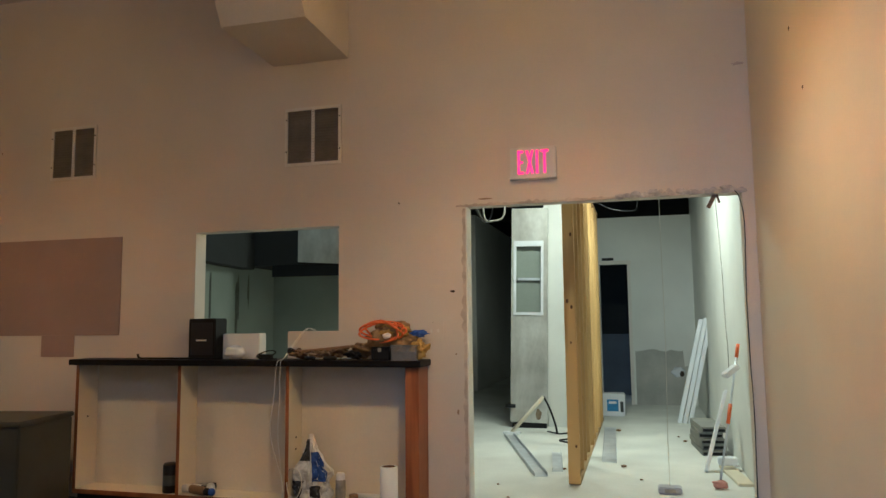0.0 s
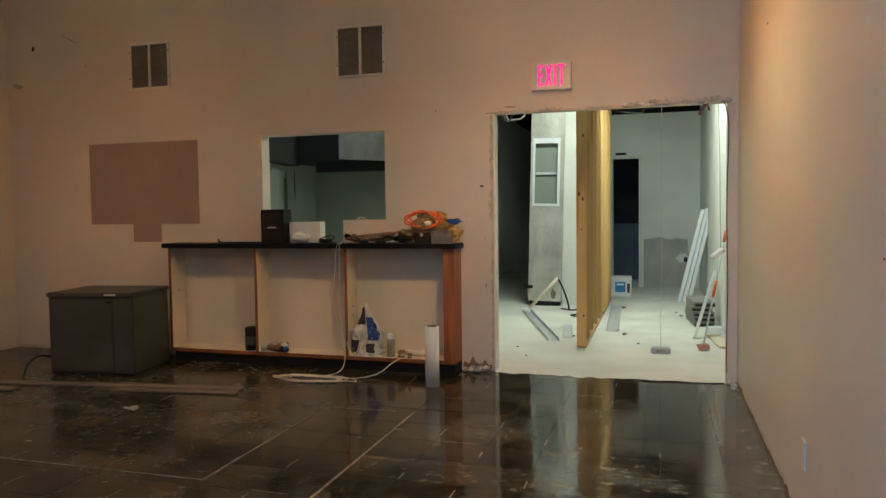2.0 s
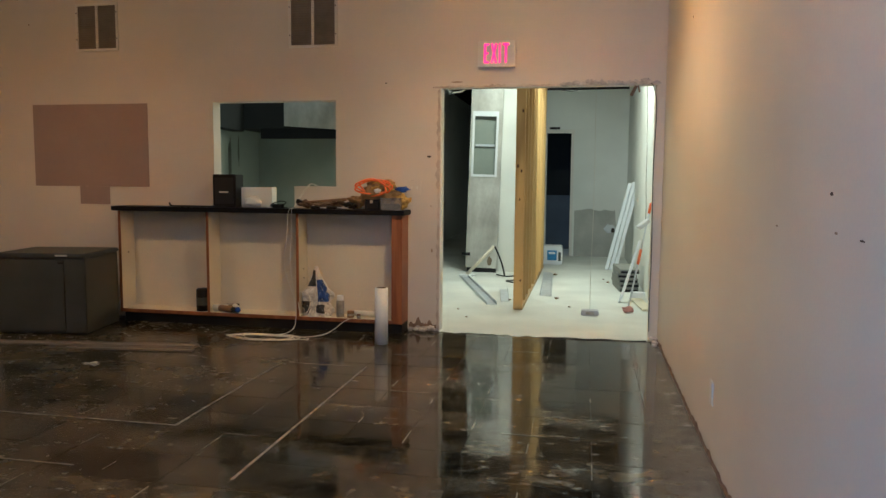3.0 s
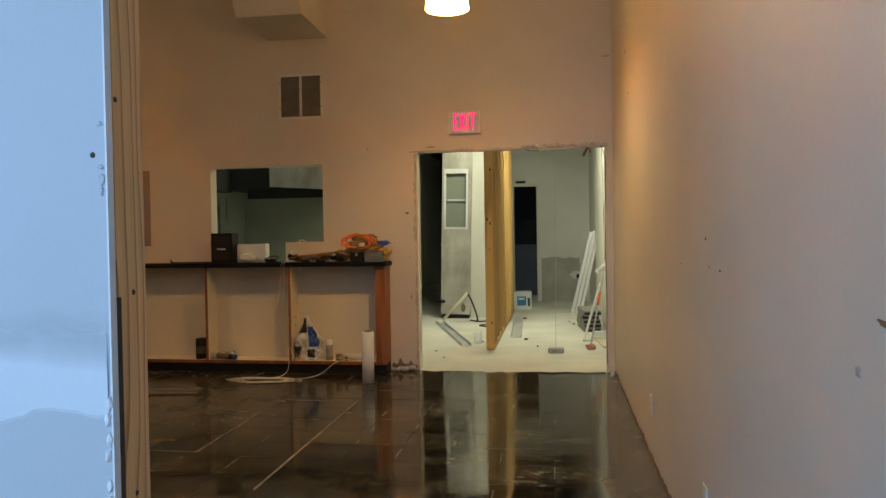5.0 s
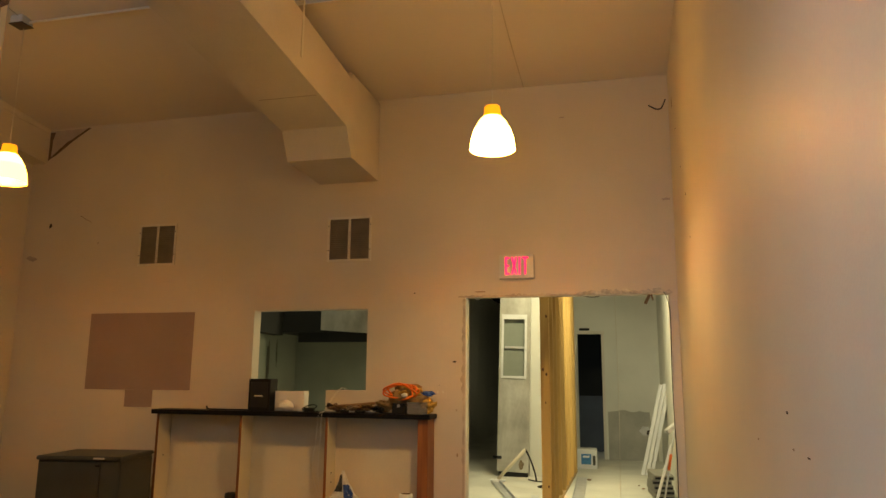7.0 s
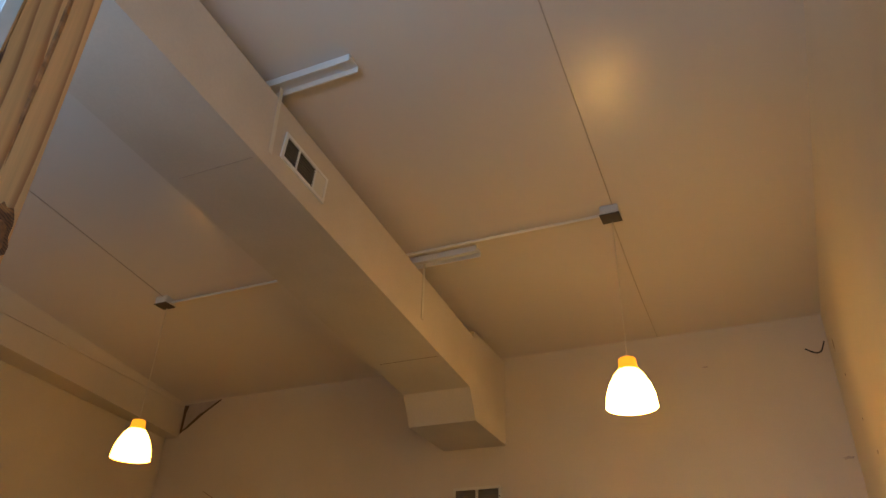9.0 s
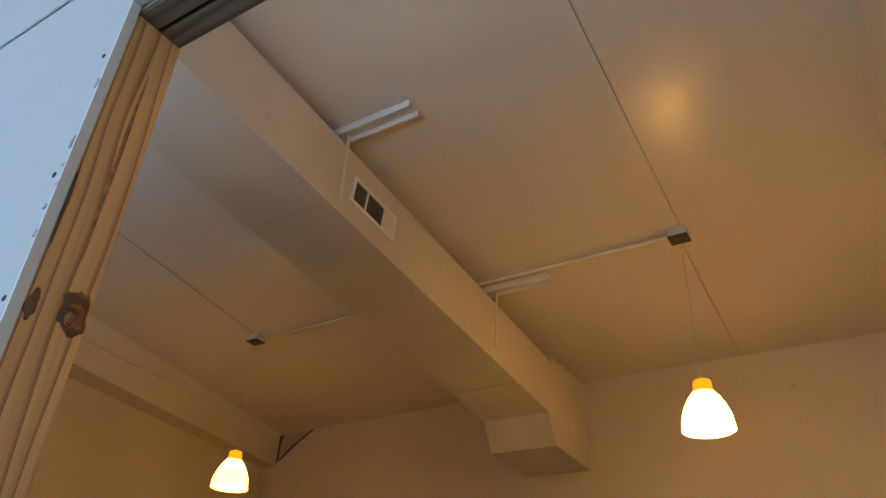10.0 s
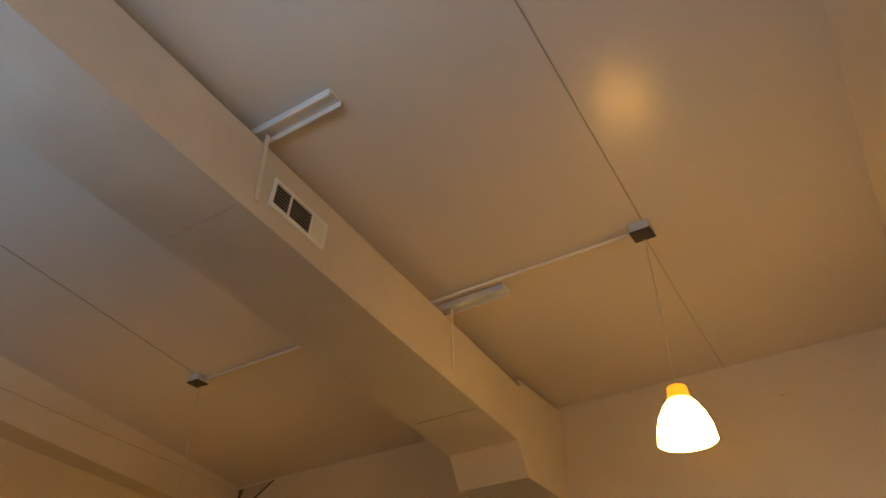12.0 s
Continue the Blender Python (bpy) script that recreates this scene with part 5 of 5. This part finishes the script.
floor_board(-4.95, 3.72, 8.2, 2.55, 0.07, 0.014)
floor_board(-3.36, 3.83, 7.6, 0.98, 0.06, 0.012)
floor_board(-5.3, 3.52, 7.2, 1.2, 0.09, 0.010)
bm = settle(blob(0.035, (1.3, 0.8, 0.35), 31, rough=0.7))
bmesh.ops.translate(bm, vec=(-2.81, 3.39, 0.0), verts=bm.verts)
whole("paper_scrap", bm, GREYRAG, "crumpled pale paper scrap on the tiles", "scrap")
pipe = tube(spline([(-4.40, 4.02, 0.01), (-4.43, 4.10, 0.09), (-4.44, 4.22, 0.13), (-4.40, 4.36, 0.10)], 6), 0.009, 7)
whole("floor_lead", pipe, BLKWIRE, "dark cable curling beside the metal cabinet", "cable")

# ---- things in the back room ----
bm = bmesh.new()
n = 40
lo = [bm.verts.new((0.30 + 0.82 * k / n, BACK - 0.004, 0.0)) for k in range(n + 1)]
hi = [bm.verts.new((0.30 + 0.82 * k / n, BACK - 0.004, 0.81 + 0.05 * noise.noise(Vector((k * 0.12, 2.2, 0))) + 0.012 * random.random() - (0.25 if k > 34 else 0))) for k in range(n + 1)]
for k in range(n):
    bm.faces.new((lo[k], lo[k + 1], hi[k + 1], hi[k]))
whole("bare_patch", bm, RAWPATCH, "grey bare patch on the white back wall", "bare patch", "structure")
bm = blob(0.1, (0.9, 0.03, 0.7), 5, rough=0.5)
bmesh.ops.translate(bm, vec=(0.92, BACK - 0.006, 0.50), verts=bm.verts)
whole("plaster_smear", bm, MUD, "white plaster smear round a dark hole", "plaster smear")
bm = blob(0.035, (0.9, 0.1, 1.2), 6, rough=0.3)
bmesh.ops.translate(bm, vec=(0.97, BACK - 0.009, 0.47), verts=bm.verts)
whole("pipe_hole", bm, SPOT, "dark pipe hole in the back wall", "hole")
dr = thing("back_door_frame", (0, BACK, 0), "pale metal frame round a dark back doorway", "door frame")
part("head", boxes((-0.26, 0.28, -0.02, 0.125, 2.161, 2.215), bevel=0.003), OFFWHITE, dr)
part("jamb", boxes((0.221, 0.27, -0.02, 0.125, 0.0, 2.1605), bevel=0.003), OFFWHITE, dr)
part("jamb", boxes((-0.25, -0.201, -0.02, 0.125, 0.0, 2.1605), bevel=0.003), OFFWHITE, dr)
part("closer", boxes((-0.16, 0.02, -0.05, -0.021, 2.22, 2.26), bevel=0.004), BLACK, dr, "black door closer")
# low panel, added for the bluish lower half of the dark doorway
DIMBLUE = mat("dim_blue_panel", (0.10, 0.12, 0.15), 0.6, var=0.15, bump=0.05)
dd = thing("inner_panel", (-0.55, 13.3, 0), "low dim blue-grey panel far behind the doorway", "door")
part("leaf", boxes((0, 1.2, 0, 0.045, 0.01, 1.05), bevel=0.003), DIMBLUE, dd)

bk = thing("compound_bucket", (0.0, 10.65, 0), "white carton with a blue printed label", "carton")
part("carton", boxes((-0.15, 0.15, -0.12, 0.12, 0, 0.30), bevel=0.012), WHITE, bk)
blab = part("label", boxes((-0.085, 0.065, -0.123, -0.1205, 0.07, 0.225)), mat("blue_label", (0.06, 0.25, 0.52), 0.5, var=0.2, scale=30, bump=0), bk, "blue printed label")
part("print_bar", boxes((-0.06, 0.04, -0.1245, -0.1232, 0.17, 0.20)), WHITE, blab)
part("side_bar", boxes((0.09, 0.13, -0.123, -0.1205, 0.06, 0.20)), GREYBOX, bk)

WTRIM = mat("primed_trim", (0.82, 0.84, 0.86), 0.5, var=0.05, bump=0.03)
for k in range(3):
    b = thing("leaning_trim", (0.795 + 0.062 * k, 10.1 - 0.03 * k, 0), "white primed trim board leaning on the wall", "trim board", "boards leaning on the wall")
    b.matrix_world = pose(0.795 + 0.062 * k, 10.1 - 0.03 * k, 0.004, 0, 13.4 - k * 0.3, 0)
    part("board", boxes((0, 0.048, -0.045, 0.045, 0, 1.33 + 0.012 * k), bevel=0.003), WTRIM, b)
    part("bead", boxes((0.006, 0.015, -0.049, -0.0452, 0, 1.33), bevel=0.001), WTRIM, b)

GREYTILE = mat("grey_stack", (0.25, 0.25, 0.225), 0.7, var=0.15, scale=8, bump=0.1)
for k in range(5):
    z = 0.055 * k
    b = thing("tile_box", (0.99 + random.uniform(-0.012, 0.012), 8.15 + random.uniform(-0.03, 0.03), z), "grey flat carton in a low stack", "carton", "stack of flat cartons", random.uniform(-5, 5) + 4)
    cart = part("carton", boxes((-0.11, 0.11, -0.33, 0.33, 0.0005, 0.052), bevel=0.004), GREYTILE, b)
    # black band puts the shade between stacked cartons into colour
    part("tape", boxes((-0.10, 0.10, -0.3325, -0.3305, 0.010, 0.034)), BLACK, cart, "black band painted as shade along the carton side")

pl = thing("pole_sander", (0.93, 6.42, 0), "pole sander with orange grips leaning on the wall", "pole sander")
p0, p1 = Vector((0, 0, 0.03)), Vector((0.215, 0.30, 1.09))


def along(t):
    return p0 + (p1 - p0) * t


polep = part("pole", tube([along(0), along(0.92)], 0.009, 8), GALV, pl)
part("grip", tube([along(0.90), along(1.0)], 0.014, 10), ORANGE, polep, "orange rubber grip")
part("grip", tube([along(0.42), along(0.56)], 0.014, 10), ORANGE, polep, "orange rubber grip")
part("head", turned(boxes((-0.07, 0.07, -0.04, 0.04, -0.02, 0.02), bevel=0.006), Matrix.Translation(along(0.80) + Vector((-0.035, -0.03, 0))) @ pose(0, 0, 0, 0, -35, 20)), WHITE, pl, "white plastic sanding head")
part("foot", settle(blob(0.05, (1.2, 0.8, 0.6), 3, rough=0.4)), mat("pink_sponge", (0.62, 0.30, 0.24), 0.8, var=0.2, bump=0.3), pl, "pink sponge at the foot")
wp = thing("white_plank", (0.90, 7.05, 0), "white plank leaning on the cartons", "plank")
wp.matrix_world = pose(0.88, 7.05, 0.003, -22, 18, 0)
part("plank", boxes((-0.012, 0.012, -0.045, 0.045, 0, 0.74), bevel=0.003), WTRIM, wp)
kp = thing("short_plank", (1.10, 6.9, 0.0), "pale short plank lying by the wall", "plank", turn=96)
part("plank", boxes((-0.36, 0.36, -0.06, 0.06, 0.0005, 0.022), bevel=0.003), mat("pale_plank", (0.70, 0.64, 0.48), 0.7, var=0.1, bump=0.1), kp)
hb = thing("white_scrap", (1.09, 7.4, 0.0), "white scrap block among the planks", "scrap")
part("block", boxes((-0.08, 0.08, -0.05, 0.05, 0.0005, 0.07), bevel=0.006), WTRIM, hb)


def track(x, y, turn, l, w, label):
    t = thing("steel_track", (x, y, 0), label, "steel track", "steel track on the floor", turn)
    part("web", boxes((-l / 2, l / 2, -w / 2, w / 2, 0.0005, 0.003)), GALV, t)
    part("flange", boxes((-l / 2, l / 2, -w / 2, -w / 2 + 0.003, 0.0032, 0.035)), GALV, t)
    part("flange", boxes((-l / 2, l / 2, w / 2 - 0.003, w / 2, 0.0032, 0.035)), GALV, t)


track(-0.78, 7.62, 107, 2.2, 0.11, "galvanised steel track lying on the concrete")
track(0.03, 8.4, 92, 2.2, 0.13, "bent galvanised track beside the studs")
track(-0.40, 7.25, 97, 0.9, 0.09, "short galvanised track offcut on the concrete")
br = thing("wooden_prop", (-1.08, 8.75, 0), "pale wooden prop with a black strap", "prop")
part("stick", tube([(0, 0, 0.03), (0.36, 0.10, 0.42)], 0.022, 8), mat("pale_stick", (0.68, 0.62, 0.48), 0.7, bump=0.1), br)
part("foot", boxes((-0.10, 0.10, -0.05, 0.05, 0.0005, 0.03), bevel=0.005), WTRIM, br)
part("strap", tube(spline([(0.36, 0.10, 0.42), (0.43, 0.05, 0.30), (0.50, 0.0, 0.12), (0.52, -0.02, 0.02)], 5), 0.012, 7), BLACK, br, "black strap")
vb_ = thing("pipe_stub", (-1.24, 9.24, 0.26), "short dark pipe stub on the steel panel", "pipe")
part("pipe", turned(lathe([(0.0, 0.0), (0.022, 0.0), (0.022, 0.12), (0.0, 0.121)], 12), pose(0.0, 0.03, 0, 0, 90, 0)), BLACK, vb_)
whole("floor_cable", tube(spline([(-0.70, 9.0, 0.008), (-0.55, 8.85, 0.008), (-0.42, 8.9, 0.01), (-0.30, 8.6, 0.008), (-0.5, 8.4, 0.008), (-0.32, 8.2, 0.008)], 6), 0.01, 6), BLKWIRE, "black cable on the concrete by the studs", "cable")
whole("hanging_cord", tube(spline([(0.56, 6.20, 3.74), (0.558, 6.20, 2.4), (0.566, 6.205, 1.2), (0.555, 6.2, 0.4), (0.556, 6.2, 0.05)], 5), 0.0022, 6), LEAD, "thin grey cord hanging from the ceiling void", "cord")
cb = thing("cord_box", (0.556, 6.21, 0), "small grey box on the floor under a hanging cord", "outlet box")
part("box", boxes((-0.085, 0.085, -0.06, 0.06, 0.0, 0.05), bevel=0.008), mat("grey_box_plastic", (0.44, 0.44, 0.48), 0.5, var=0.1, bump=0.05), cb)
part("face", boxes((-0.04, 0.04, -0.063, -0.0605, 0.012, 0.04), bevel=0.001), GREYRAG, cb)
whole("loose_wire", tube(spline([(-0.09, 7.0, 2.62), (-0.02, 7.0, 2.42), (0.15, 7.02, 2.30), (0.33, 7.05, 2.27), (0.40, 7.05, 2.34), (0.42, 7.05, 2.75), (0.43, 7.05, 3.74)], 6), 0.005, 6), BLKWIRE, "black wire looping down from the ceiling void", "wire")
whole("loose_wire", tube(spline([(-0.95, 5.6, 2.55), (-1.0, 6.6, 2.32), (-1.3, 8.6, 2.45), (-1.5, 10.0, 2.9), (-1.5, 10.0, 3.74)], 6), 0.012, 6), BLKWIRE, "black cable sagging through the dark hallway", "wire")
for k, (x, y, r) in enumerate(((-0.6, 5.8, 0.008), (0.2, 7.1, 0.018), (0.35, 6.6, 0.01), (-0.3, 6.9, 0.012), (0.8, 8.6, 0.014), (0.75, 8.9, 0.01), (0.1, 9.2, 0.02), (-0.75, 6.2, 0.009))):
    bm = settle(blob(r, (1.3, 1, 0.6), 140 + k, rough=0.5))
    bmesh.ops.translate(bm, vec=(x, y, 0), verts=bm.verts)
    whole("rubble", bm, BROWN, "crumb of debris on the concrete floor", "rubble", "", "crumbs on the concrete")

# ---- kitchen behind the serving hatch ----
hd_ = thing("extractor_hood", (-4.6, 7.3, 1.92), "grimy steel extractor hood over the kitchen", "hood")
part("canopy", boxes((0.67, 2.3, 0.35, 1.09, 0.02, 1.05)), DARK, hd_, "near-black hood interior")
part("side_canopy", prism([(-2.0, 0.04), (0.345, -0.02), (0.345, 1.05), (-2.0, 1.05)], 0, 0.665, 0.82), DARK, hd_, "near-black hood side")
part("front_panel", prism([(1.38, 0.045), (2.35, -0.02), (2.35, 0.55), (1.38, 0.55)], 1, 0.30, 0.345), STEEL, hd_, "streaked bare steel front")
part("rim", boxes((1.04, 2.35, 0.352, 0.40, -0.11, 0.019), bevel=0.003), BLACK, hd_)
GREASE = mat("grease_run", (0.10, 0.105, 0.085), 0.5, var=0.4, scale=20, fine=60, bump=0.1)
rnd = random.Random(19)
for k in range(9):
    a, top, ln, w = rnd.uniform(6.3, 8.2), rnd.uniform(1.75, 1.85), rnd.uniform(0.25, 0.7), rnd.uniform(0.008, 0.03)
    bm = blob(1.0, (w, 0.0015, ln / 2), 300 + k, rough=0.5)
    turned(bm, pose(-3.939, a, top - ln / 2, 0, 0, 90))
    whole("grease_run", bm, GREASE, "dark grease run down the kitchen wall", "stain", "", "grease runs in the kitchen")
whole("hatch_sill", boxes((-2.82, -2.0505, YF + 0.002, YF + WALL, 1.0002, 1.02)), WHITEWALL, "rough sill of the serving hatch", "sill", "structure")

# ---- loose bits round the doorway ----
lw = thing("broken_lath", (0.866, YF + 0.07, 2.0745), "splintered brown lath hanging from the lintel", "lath")
part("splinter", turned(boxes((-0.013, 0.013, -0.006, 0.006, -0.09, 0.0), bevel=0.002), pose(0, 0, 0, 0, 27, 0)), BROWN, lw)
part("splinter", turned(boxes((-0.006, 0.008, -0.012, -0.0065, -0.055, 0.0), bevel=0.002), pose(0.012, 0, 0, 0, -14, 0)), BROWN, lw)
whole("jamb_cable", tube(spline([(0.975, YF - 0.006, 2.085), (1.0, YF - 0.012, 2.04), (1.023, YF - 0.006, 1.88), (1.014, YF - 0.006, 1.45), (1.016, YF - 0.006, 1.06), (1.023, YF - 0.006, 0.72), (1.018, YF - 0.006, 0.30), (1.021, YF - 0.006, 0.08)], 6), 0.003, 6), BLKWIRE, "thin dark cable down the edge of the doorway", "cable")
whole("tacked_cord", tube(spline([(1.183, 8.28, 2.95), (1.183, 8.28, 2.57), (1.183, 8.07, 2.04), (1.183, 7.95, 1.63), (1.183, 7.93, 1.34), (1.183, 7.81, 1.03), (1.183, 7.8, 0.8)], 6), 0.004, 6), GREYRAG, "thin grey cord tacked along the back room wall", "cord")
# black tube laid on the tiles draws the crack at the threshold
whole("threshold_crack", tube(spline([(0.22, YF - 0.085, 0.004), (0.38, YF - 0.055, 0.005), (0.52, YF - 0.075, 0.004), (0.66, YF - 0.045, 0.005), (0.83, YF - 0.062, 0.004), (1.0, YF - 0.03, 0.005)], 6), 0.006, 6), BLKWIRE, "thin black tube drawn as the crack line along the threshold", "strip")
whole("hall_loop", tube(spline([(-1.2, 9.0, 3.2), (-1.16, 9.0, 2.62), (-1.3, 9.02, 2.52), (-1.42, 9.0, 2.6), (-1.4, 9.0, 3.2)], 6), 0.012, 6), GREYRAG, "grey cable looped down from the ceiling void", "cable")
